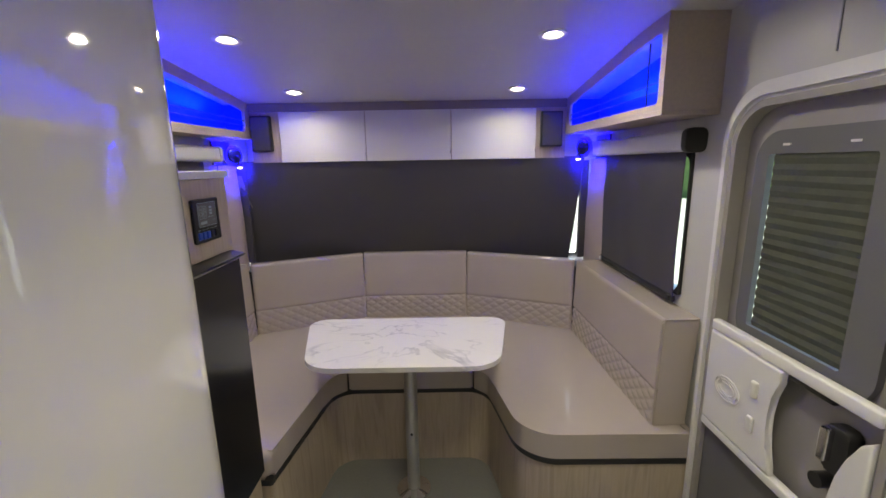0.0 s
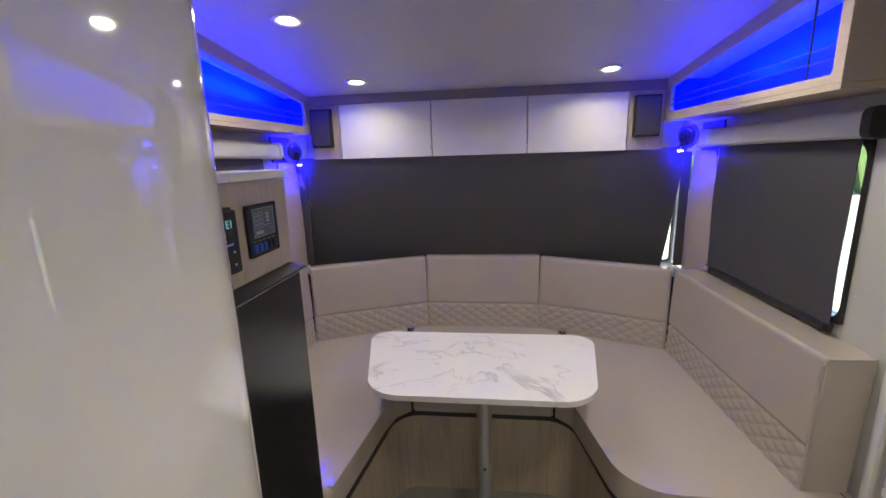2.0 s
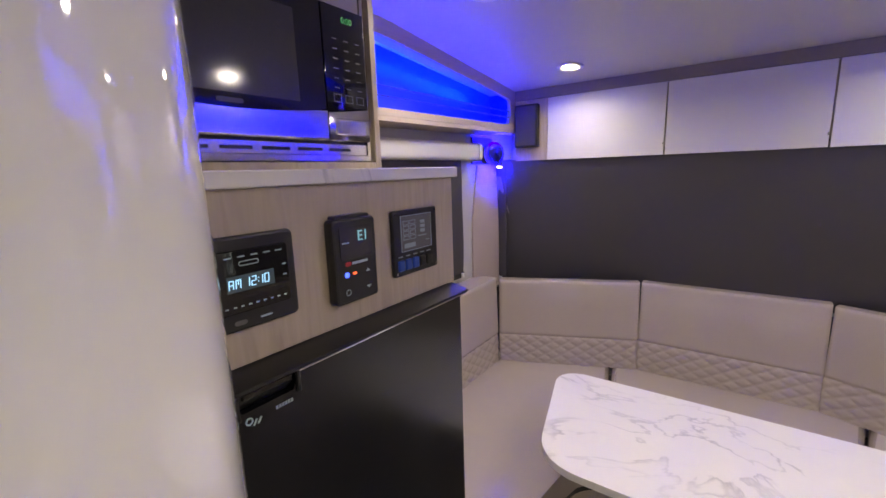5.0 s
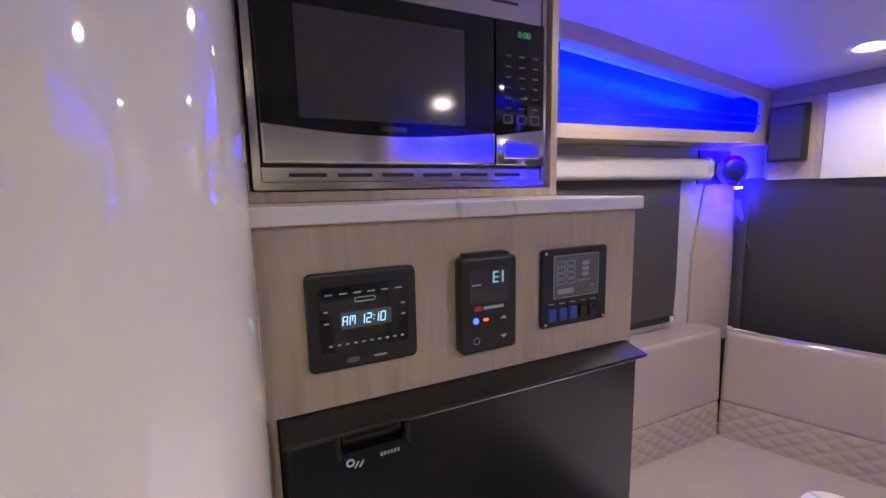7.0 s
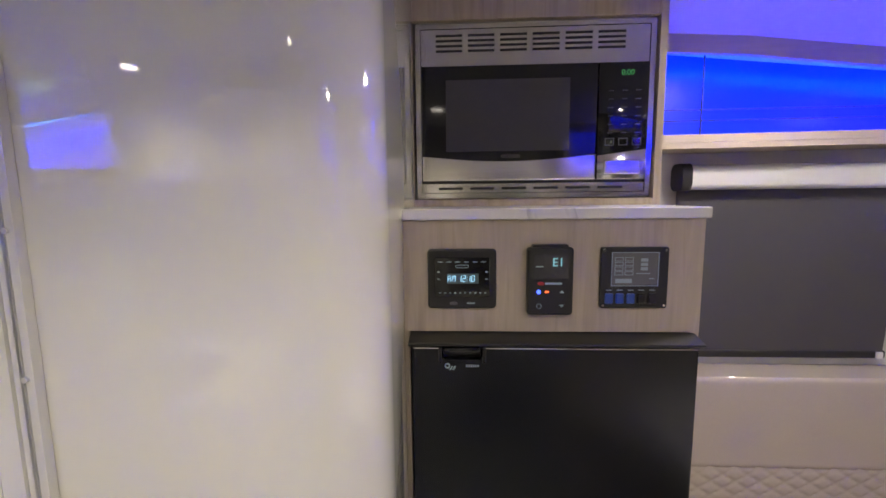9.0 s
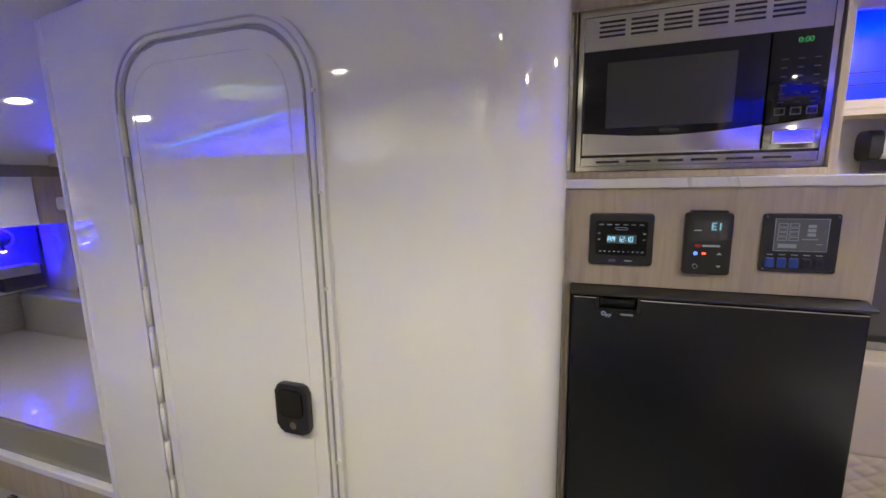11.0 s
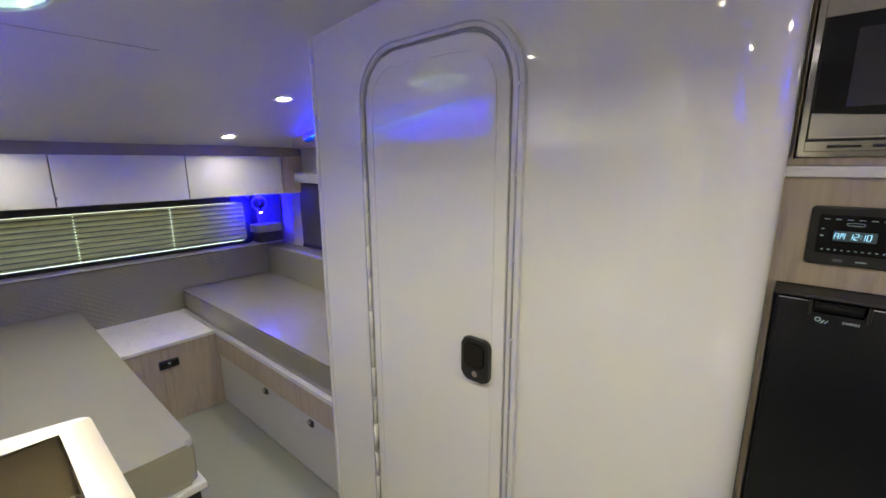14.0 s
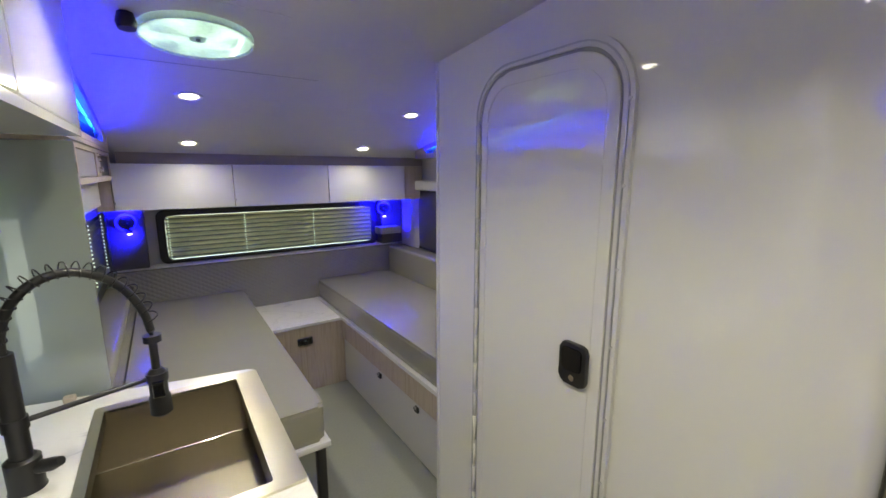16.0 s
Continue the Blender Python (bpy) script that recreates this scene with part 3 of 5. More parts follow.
part("gap", B(MX - 0.012, MX + 0.001, 0.79, 1.31, 1.571, 1.5765), BLACK, mw)
part("badge", prism(rounded(rect(0.975, 1.021, 1.630, 1.638), 0.004, 4), "x", MX + 0.017, MX + 0.0190), WINDOW_MESH, dr, "small chrome oval badge")
cp = part("control_panel", prism([(1.200, 1.842), (1.200, 1.634), (1.312, 1.648), (1.312, 1.842)], "x", MX - 0.010, MX + 0.018, 0.002), BLACK_GLOSS, mw, "black glass control panel", True)
part("button_plate", prism([(1.200, 1.577), (1.312, 1.577), (1.312, 1.6465), (1.200, 1.6325)], "x", MX - 0.010, MX + 0.020, 0.002), STEEL, mw, "steel door release plate", True)
part("release_button", B(MX + 0.019, MX + 0.0225, 1.216, 1.300, 1.588, 1.622, 0.003), STEEL, mw)
FACE = Matrix(((0, 0, 1, 0), (1, 0, 0, 0), (0, 1, 0, 0), (0, 0, 0, 1)))
text("clock", "0:00", 0.017, Matrix.Translation((MX + 0.0185, 1.264, 1.818)) @ FACE, GREEN_LED, cp)
for i in range(3):
    for k in range(6):
        part("key_mark", B(MX + 0.0178, MX + 0.0186, 1.222 + i * 0.031, 1.234 + i * 0.031, 1.778 - k * 0.019, 1.780 - k * 0.019), DIM_INK, cp)
for i in range(3):
    part("key_outline", ring(rect(1.217 + i * 0.031, 1.238 + i * 0.031, 1.655, 1.672), rect(1.219 + i * 0.031, 1.236 + i * 0.031, 1.657, 1.670), "x", MX + 0.0178, MX + 0.0186), DIM_INK, cp)

# radio
rad = thing("wall_radio", FX, 0.882, 1.319, "black flush wall radio with a lit blue display", "radio")
part("case", prism(rounded(rect(0.815, 0.950, 1.319, 1.438), 0.008, 4), "x", FX, FX + 0.010, 0.004), BLACK, rad, smooth=True)
scr = part("screen", prism(rounded(rect(0.829, 0.937, 1.343, 1.421), 0.004, 3), "x", FX + 0.009, FX + 0.0125, 0.001), BLACK_GLOSS, rad, "black glass face")
part("display", B(FX + 0.0124, FX + 0.0130, 0.853, 0.915, 1.370, 1.390), CYAN_DIM, scr, "lit display field")
BARS = {"a": (0, 1, 1, 1), "b": (1, 1, 1, 0.5), "c": (1, 0.5, 1, 0), "d": (0, 0, 1, 0), "e": (0, 0, 0, 0.5), "f": (0, 0.5, 0, 1), "g": (0, 0.5, 1, 0.5), "m": (0.5, 1, 0.5, 0.4)}


def segments(y, z, w, h, bars):
    """One glyph of a segment display, drawn as slim lit bars that lean a little."""
    bm = bmesh.new()
    for k in bars:
        p, q, r, s = BARS[k]
        lean = lambda f: 0.08 * h * f
        rod((FX + 0.0133, y + w * p + lean(q), z + h * q), (FX + 0.0133, y + w * r + lean(s), z + h * s), 0.0007, 6, bm)
    part("readout", bm, CYAN, scr, "lit blue display segments")


segments(0.8550, 1.3745, 0.0052, 0.0105, "abcefg")
segments(0.8635, 1.3745, 0.0058, 0.0105, "abcefm")
segments(0.8800, 1.3745, 0.0005, 0.0110, "bc")
segments(0.8835, 1.3745, 0.0055, 0.0110, "abged")
part("readout", join(rod((FX + 0.0130, 0.8925, 1.3775), (FX + 0.0136, 0.8925, 1.3775), 0.0008, 6), rod((FX + 0.0130, 0.8930, 1.3825), (FX + 0.0136, 0.8930, 1.3825), 0.0008, 6)), CYAN, scr, "lit blue colon")
segments(0.8975, 1.3745, 0.0005, 0.0110, "bc")
segments(0.9010, 1.3745, 0.0055, 0.0110, "abcdef")
for k in range(6):
    part("key_mark", B(FX + 0.0124, FX + 0.0130, 0.836 + k * 0.0168, 0.845 + k * 0.0168, 1.412, 1.4135), INK, scr)
for k in range(10):
    part("key_mark", B(FX + 0.0124, FX + 0.0130, 0.838 + k * 0.0098, 0.842 + k * 0.0098, 1.3505, 1.3525), INK, scr)
for z in (1.392, 1.378):
    for y in (0.834, 0.928):
        part("key_mark", B(FX + 0.0124, FX + 0.0130, y, y + 0.005, z, z + 0.002), INK, scr)
part("badge", ring(rounded(rect(0.870, 0.896, 1.401, 1.407), 0.003, 3), rounded(rect(0.871, 0.895, 1.402, 1.406), 0.002, 3), "x", FX + 0.0124, FX + 0.0130), INK, scr)
part("socket", prism(rounded(rect(0.858, 0.874, 1.327, 1.333), 0.003, 3), "x", FX + 0.0095, FX + 0.0105), GREY_DARK, rad)
part("slot", B(FX + 0.0095, FX + 0.0106, 0.892, 0.908, 1.329, 1.3315), INK, rad)

# heater controller
ctl = thing("heater_controller", FX, 1.05, 1.309, "black wall heater controller showing E1", "controller")
part("case", prism(rounded(rect(1.008, 1.096, 1.309, 1.441), 0.007, 4), "x", FX, FX + 0.020, 0.004), BLACK, ctl, smooth=True)
part("top_lip", prism(rounded(rect(1.018, 1.086, 1.439, 1.446), 0.003, 3), "x", FX, FX + 0.016), BLACK, ctl)
scr = part("screen", prism(rounded(rect(1.020, 1.085, 1.380, 1.428), 0.003, 3), "x", FX + 0.019, FX + 0.0212), WINDOW_MESH, ctl, "dark display window")
text("readout", "E1", 0.023, Matrix.Translation((FX + 0.0214, 1.066, 1.412)) @ FACE, CYAN_SOFT, scr)
part("mark", B(FX + 0.0208, FX + 0.0214, 1.024, 1.038, 1.4035, 1.4055), INK, scr)
part("logo", prism(rounded(rect(1.028, 1.040, 1.368, 1.375), 0.003, 3), "x", FX + 0.0195, FX + 0.0206), RED_INK, ctl, "small red logo patch")
part("logo", B(FX + 0.0195, FX + 0.0206, 1.042, 1.074, 1.3695, 1.3735), INK, ctl, "pale maker's line")
part("led", rod((FX + 0.019, 1.030, 1.355), (FX + 0.0212, 1.030, 1.355), 0.0042, 12), BLUE_DOT, ctl, "lit blue indicator")
part("led", B(FX + 0.0195, FX + 0.0212, 1.042, 1.049, 1.3535, 1.357), RED_LED, ctl, "lit red indicator")
for zc, s in ((1.355, 1), (1.328, -1)):
    part("arrow_key", prism([(1.069, zc - 0.002 * s), (1.079, zc - 0.002 * s), (1.074, zc + 0.003 * s)], "x", FX + 0.0195, FX + 0.0206), INK, ctl)
c1 = [(1.031 + 0.005 * math.cos(k * math.pi / 8), 1.327 + 0.005 * math.sin(k * math.pi / 8)) for k in range(16)]
c2 = [(1.031 + 0.0042 * math.cos(k * math.pi / 8), 1.327 + 0.0042 * math.sin(k * math.pi / 8)) for k in range(16)]
part("dial_mark", ring(c1, c2, "x", FX + 0.0195, FX + 0.0206), INK, ctl)

# switch panel
sw = thing("switch_panel", FX, 1.2140, 1.320, "black switch panel with rockers and tank level chart", "switch panel")
part("plate", prism(rounded(rect(1.1500, 1.2780, 1.320, 1.440), 0.005, 4), "x", FX, FX + 0.008, 0.002), BLACK, sw, smooth=True)
part("chart_frame", ring(rect(1.1700, 1.2590, 1.364, 1.430), rect(1.1712, 1.2578, 1.3652, 1.4288), "x", FX + 0.0075, FX + 0.0096), SOFT_INK, sw)
part("chart", B(FX + 0.0070, FX + 0.0088, 1.1720, 1.2570, 1.366, 1.428), GREY_DARK, sw, "grey printed chart")
for i in range(2):
    for k in range(4):
        y, z = 1.1760 + i * 0.019, 1.413 - k * 0.0092
        part("level_mark", ring(rect(y, y + 0.016, z, z + 0.0075), rect(y + 0.001, y + 0.015, z + 0.001, z + 0.0065), "x", FX + 0.0076, FX + 0.0096), SOFT_INK, sw)
for k in range(3):
    part("level_key", B(FX + 0.0076, FX + 0.0098, 1.2250, 1.2380, 1.412 - k * 0.0085, 1.418 - k * 0.0085), SOFT_INK, sw)
for y, z, l in ((1.2170, 1.388, 0.026), (1.2410, 1.378, 0.010)):
    part("mark", B(FX + 0.0076, FX + 0.0096, y, y + l, z, z + 0.0015), SOFT_INK, sw)
part("logo", B(FX + 0.0076, FX + 0.0096, 1.1780, 1.2090, 1.3705, 1.3785), SOFT_INK, sw, "pale maker's mark")
for k in range(5):
    y = 1.1590 + k * 0.0205
    part("rocker", B(FX + 0.007, FX + 0.013, y, y + 0.015, 1.330, 1.350, 0.002), BLUE_KEY if k < 3 else BLACK, sw, "lit blue rocker" if k < 3 else "blank black rocker")
    part("mark", B(FX + 0.0076, FX + 0.0096, y + 0.002, y + 0.013, 1.3555, 1.357), SOFT_INK, sw)
for y in (1.1560, 1.2720):
    for z in (1.326, 1.434):
        part("screw", rod((FX + 0.007, y, z), (FX + 0.0092, y, z), 0.0026, 8), CHROME, sw)


# ---- dinette ----
def niche_locker(name, wall, face, ya, yb, ends, label, led=True, rails=True):
    """Open overhead locker under the ceiling, lined and lit blue. ends: (width of the frame at ya, at yb)."""
    s = 1 if face > wall else -1
    t = thing(name, wall, (ya + yb) / 2, 1.67, label, "overhead locker", "overhead lockers")
    low = 1.672 if ya > 0 else 1.630
    la, lb = low, low + (0.012 if ya > 0 else 0.0)
    zl = lambda y: la + (lb - la) * (y - ya) / (yb - ya)
    a, b = sorted((wall + s * 0.003, face))
    part("bottom_board", prism([(ya, zl(ya)), (yb, zl(yb)), (yb, zl(yb) + 0.016), (ya, zl(ya) + 0.016)], "x", a, b), WOOD_H, t)
    ia, ib = ya + ends[0], yb - ends[1]
    head = 0.05 if ya > 0 else 0.034
    bends = [y for y, z in reversed(PROFILE) if ia + 0.08 < y < ib - 0.08]
    inner = rounded([(ia, zl(ia) + 0.040), (ib, zl(ib) + 0.040), (ib, ceil_z(ib) - head), *[(y, ceil_z(y) - head) for y in bends], (ia, ceil_z(ia) - head)], [0.012, 0.035, 0.02, *[0] * len(bends), 0.02], 5)

    def out(p):
        y = ya if p[0] - ia < 0.06 else yb if ib - p[0] < 0.06 else p[0]
        z = zl(y) + 0.017 if p[1] - zl(p[0]) < 0.5 * (ceil_z(p[0]) - zl(p[0])) else ceil_z(y) + 0.003
        return y, z
    outer = [out(p) for p in inner]
    bm = ring(outer, inner, "x", *sorted((face - s * 0.016, face)))
    bmesh.ops.dissolve_degenerate(bm, dist=1e-5, edges=bm.edges)
    part("face_frame", bm, WOOD_H, t, "pale oak frame with rounded corners")
    p, q = sorted((wall + s * 0.004, wall + s * 0.010))
    part("lining", prism([(ya + 0.011, zl(ya) + 0.017), (yb - 0.011, zl(yb) + 0.017), (yb - 0.011, ceil_z(yb) - 0.004), (ya + 0.011, ceil_z(ya) - 0.004)], "x", p, q), NICHE, t, "glossy back lining with the LED's blue put into its colour")
    for y in (ya + 0.002, yb - 0.010):
        u, w = sorted((wall - s * 0.002, face - s * 0.0165))
        part("end_board", B(u, w, y, y + 0.008, zl(y) + 0.017, ceil_z(y) + 0.004), WOOD_H, t)
        y = y + 0.009 if y < (ya + yb) / 2 else y - 0.003
        part("end_lining", B(u + 0.012, w - 0.012, y, y + 0.002, zl(y) + 0.020, ceil_z(y) - 0.006), NICHE, t, "glossy end lining with the LED's blue put into its colour")
    if rails:
        for f in (0.27, 0.48):
            start = ia - 0.004 if ya > 0 else ia + 0.10 + 0.9 * (f - 0.2)
            pa, pb = (face - s * 0.008, start, zl(ia) + 0.04 + f * 0.15), (face - s * 0.008, ib + 0.004, zl(ib) + 0.04 + f * 0.13)
            part("rail", rod(pa, pb, 0.0022, 6), PIPING, t, "thin dark guard rail")
        ym = ia + 0.12 if s < 0 else ia + 0.22
        part("rail_post", rod((face - s * 0.02, ym, zl(ym) + 0.018), (face - s * 0.02, ym, ceil_z(ym) - head), 0.003, 6), PIPING, t)
    if led:
        zt = lambda y: ceil_z(y) - 0.026
        part("led_strip", tube([(face - s * 0.024, ia + 0.02, zt(ia + 0.02)), (face - s * 0.024, ib - 0.02, zt(ib - 0.02))], 0.004, 6), BLUE_LED, t, "glowing blue LED strip")
        cy = (ia + ib) / 2
        tilt = math.degrees(math.atan2(ceil_z(ib) - ceil_z(ia), ib - ia))
        # added lamp without a fitting, stands in for the strip's spill on the ceiling
        area_lamp("blue_spill_fill", Matrix.Translation((face + s * 0.008, cy, zl(cy) + 0.046)) @ pose(0, 0, 0, 0, 180, 0), 0.010, ib - ia - 0.06, BLUE_POWER * (0.58 if ya > 0 else 1.0) * (ib - ia), BLUE, "RECTANGLE", 175)
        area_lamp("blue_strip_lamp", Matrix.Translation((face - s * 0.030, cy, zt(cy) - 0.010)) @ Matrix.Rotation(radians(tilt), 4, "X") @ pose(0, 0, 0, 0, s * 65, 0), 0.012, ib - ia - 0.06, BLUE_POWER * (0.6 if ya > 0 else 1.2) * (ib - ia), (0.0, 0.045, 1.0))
    return t


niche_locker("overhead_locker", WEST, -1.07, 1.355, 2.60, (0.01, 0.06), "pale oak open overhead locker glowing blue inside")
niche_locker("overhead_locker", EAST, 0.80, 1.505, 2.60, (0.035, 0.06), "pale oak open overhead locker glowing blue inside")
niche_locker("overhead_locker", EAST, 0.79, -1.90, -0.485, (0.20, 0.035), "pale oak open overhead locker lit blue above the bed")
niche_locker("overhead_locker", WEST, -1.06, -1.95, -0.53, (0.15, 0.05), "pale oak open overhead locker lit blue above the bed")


def bank(name, x0, gaps, y, facing, z0, z1, back, label):
    """A row of flat lift-up doors under the ceiling; each is a unit of its own."""
    for xa, xb in zip(gaps, gaps[1:]):
        t = thing(name, (xa + xb) / 2, y, z0, label, "cabinet", name + " row " + ("north" if facing < 0 else "south"))
        a, b = sorted((y - facing * 0.018, back))
        part("body", B(xa + 0.001, xb - 0.001, a, b, z0 + 0.002, z1 - 0.002), WOOD, t)
        a, b = sorted((y - facing * 0.017, y))
        part("door", B(xa + 0.0025, xb - 0.0025, a, b, z0, z1, 0.0015), DOOR_WHITE, t, "glossy white flap door")
        part("catch", B(xb - 0.008, xb - 0.004, min(y, y + facing * 0.004), max(y, y + facing * 0.004), z0 + 0.04, z0 + 0.052), CHROME, t)


bank("overhead_cabinet", 0, [-0.898, -0.389, 0.118, 0.622], 2.585, -1, 1.547, 1.836, 2.84, "glossy white flap-door cabinet above the rear blind")
single("cabinet_trim", prism([(2.588, 1.838), (2.588, ceil_z(2.588) - 0.001), (2.60, ceil_z(2.60) - 0.001), (2.60, 1.838)], "x", WEST + 0.15, EAST - 0.2), TRIM_BROWN,
       "taupe strip along the ceiling", "trim", kind="structure")
for xa, xb in ((-1.068, -0.90), (0.624, 0.798)):
    single("end_panel", B(xa, xb, 2.594, 2.84, 1.548, 1.837), WOOD, "greyed oak end panel beside the cabinets", "panel")
for xa, xb in ((-1.057, -0.938), (0.645, 0.772)):
    sp = thing("loudspeaker", (xa + xb) / 2, 2.594, 1.61, "small flat black loudspeaker on the oak panel", "loudspeaker", "dinette loudspeakers")
    part("case", B(xa, xb, 2.560, 2.593, 1.612, 1.814, 0.006), BLACK, sp, smooth=True)
    part("grille", B(xa + 0.008, xb - 0.008, 2.556, 2.5595, 1.620, 1.806, 0.002), BLIND, sp, "black cloth grille")


def sheet(p00, p10, p11, p01, sag, n=24, th=0.003, bow=0.0):
    """A hanging cloth between four corners, sagging by sag along its normal; bow: how far its foot bulges to the north."""
    own = bmesh.new()
    a, b, c, d = map(Vector, (p00, p10, p11, p01))
    nrm = (b - a).cross(d - a).normalized()
    rows = []
    for off in (0, th):
        g = []
        for j in range(n + 1):
            v = j / n
            row = []
            for i in range(n + 1):
                u = i / n
                p = a.lerp(b, u).lerp(d.lerp(c, u), v)
                w = math.sin(math.pi * v) * sag + 0.004 * noise.noise((u * 5, v * 2.5, sag * 9)) * (1 if 0 < v < 1 else 0.2)
                row.append(own.verts.new(p + nrm * (w + off) + Vector((0, bow * min(1, 3.2 * u, 3.2 * (1 - u)) * (1 - v), 0))))
            g.append(row)
        rows.append(g)
    for k, g in enumerate(rows):
        for j in range(n):
            for i in range(n):
                own.faces.new((g[j][i], g[j][i + 1], g[j + 1][i + 1], g[j + 1][i]))
    A, C = rows
    for i in range(n):
        own.faces.new((A[0][i], A[0][i + 1], C[0][i + 1], C[0][i]))
        own.faces.new((A[n][i], A[n][i + 1], C[n][i + 1], C[n][i]))
        own.faces.new((A[i][0], A[i + 1][0], C[i + 1][0], C[i][0]))
        own.faces.new((A[i][n], A[i + 1][n], C[i + 1][n], C[i][n]))
    return own


bl = thing("rear_blackout_blind", -0.12, 2.65, 0.9, "wide black blackout blind drawn down behind the dinette", "blind")
part("cloth", sheet((-1.195, 2.685, 0.90), (0.872, 2.685, 0.90), (0.920, 2.602, 1.556), (-1.195, 2.602, 1.556), 0.012, 40, bow=0.13), BLIND, bl, smooth=True)
part("bottom_bar", rod((-0.56, 2.813, 0.905), (0.28, 2.813, 0.905), 0.008, 8), BLACK, bl)
part("tube", rod((-1.07, 2.62, 1.572), (0.79, 2.62, 1.572), 0.018, 12), BLACK, bl)


def window_unit(name, axis, wall, out, u0, u1, w0, w1, r, label):
    t = thing(name, wall if axis == "x" else (u0 + u1) / 2, (u0 + u1) / 2 if axis == "x" else wall, w0, label, "window", kind="structure")
    o, i = rounded(rect(u0 - 0.006, u1 + 0.006, w0 - 0.006, w1 + 0.006), 0.012, 6), rounded(rect(u0 + 0.003, u1 - 0.003, w0 + 0.003, w1 - 0.003), r, 6)
    a, b = sorted((wall - out * 0.012, wall - out * 0.001))
    part("window_frame", ring(o, i, axis, a, b), BLACK, t, smooth=True)
    a, b = sorted((wall + out * 0.03, wall + out * 0.036))
    pane = part("pane", prism(rect(u0 + 0.001, u1 - 0.001, w0 + 0.001, w1 - 0.001), axis, a, b), GLASS, t)
    pane.visible_shadow = False
    return t


window_unit("window_1", "x", WEST, -1, 1.66, 2.24, 1.03, 1.53, 0.05, "black framed side window behind a blind")
window_unit("window_2", "x", EAST, 1, 1.626, 2.34, 1.0, 1.545, 0.05, "black framed side window behind a blind")
window_unit("window_3", "y", NORTH, 1, -1.205, 0.985, 0.90, 1.50, 0.02, "wide rear window behind a blackout blind")
window_unit("window_4", "y", SOUTH, -1, -0.95, 0.60, 0.90, 1.235, 0.06, "wide window above the bed headboard")
window_unit("window_5", "x", WEST, -1, -2.07, -1.50, 1.0, 1.36, 0.05, "side window beside the bed")
window_unit("window_6", "x", EAST, 1, -2.10, -1.20, 0.98, 1.42, 0.05, "side window beside the bed")
window_unit("window_7", "x", EAST, 1, -0.42, 0.30, 1.10, 1.52, 0.05, "kitchen window above the worktop")


def roller_blind(wall, s, ya, yb, ca, cb, za, zb, label):
    t = thing("roller_blind", wall, (ya + yb) / 2, za, label, "blind", "side roller blinds")
    x1 = wall + s * 0.075
    prof = rounded([(wall + s * 0.002, zb), (wall + s * 0.002, zb + 0.078), (x1, zb + 0.078), (x1, zb)], 0.018, 5)
    part("cassette", prism(prof, "y", ya, yb), ROLLER, t, "pale grey cassette", True)
    for y in (ya - 0.030, yb):
        part("end_cap", prism(rounded([(wall + s * 0.002, zb - 0.004), (wall + s * 0.002, zb + 0.082), (x1 + s * 0.004, zb + 0.082), (x1 + s * 0.004, zb - 0.004)], 0.02, 5), "y", y, y + 0.030, 0.003), BLACK if y < ya else ROLLER, t, smooth=True)
    xc = wall + s * 0.022
    part("cloth", sheet((xc, ca, za), (xc, cb, za), (xc, cb, zb + 0.01), (xc, ca, zb + 0.01), 0.006 * s), BLIND, t, "black blackout cloth", True)
    part("bottom_bar", prism(rounded(rect(*sorted((xc - 0.008, xc + 0.008)), za - 0.012, za + 0.014), 0.006, 3), "y", ca - 0.006, cb + 0.006), BLACK, t, "black weighted bar", True)
    for y in (ca + 0.004, cb - 0.024):
        part("clip", B(*sorted((xc + s * 0.005, xc + s * 0.014)), y, y + 0.020, za - 0.010, za + 0.012, 0.002), WHITE_PLASTIC if y > 2 else BLACK, t)


roller_blind(WEST, 1, 1.60, 2.36, 1.58, 2.275, 1.005, 1.556, "black roller blind with pale cassette, drawn down over a side window")
roller_blind(EAST, -1, 1.585, 2.48, 1.642, 2.395, 0.975, 1.552, "black roller blind with pale cassette, drawn down over a side window")
roller_blind(WEST, 1, -2.15, -1.42, -2.12, -1.44, 0.90, 1.385, "dark roller blind closed over the bedside window")

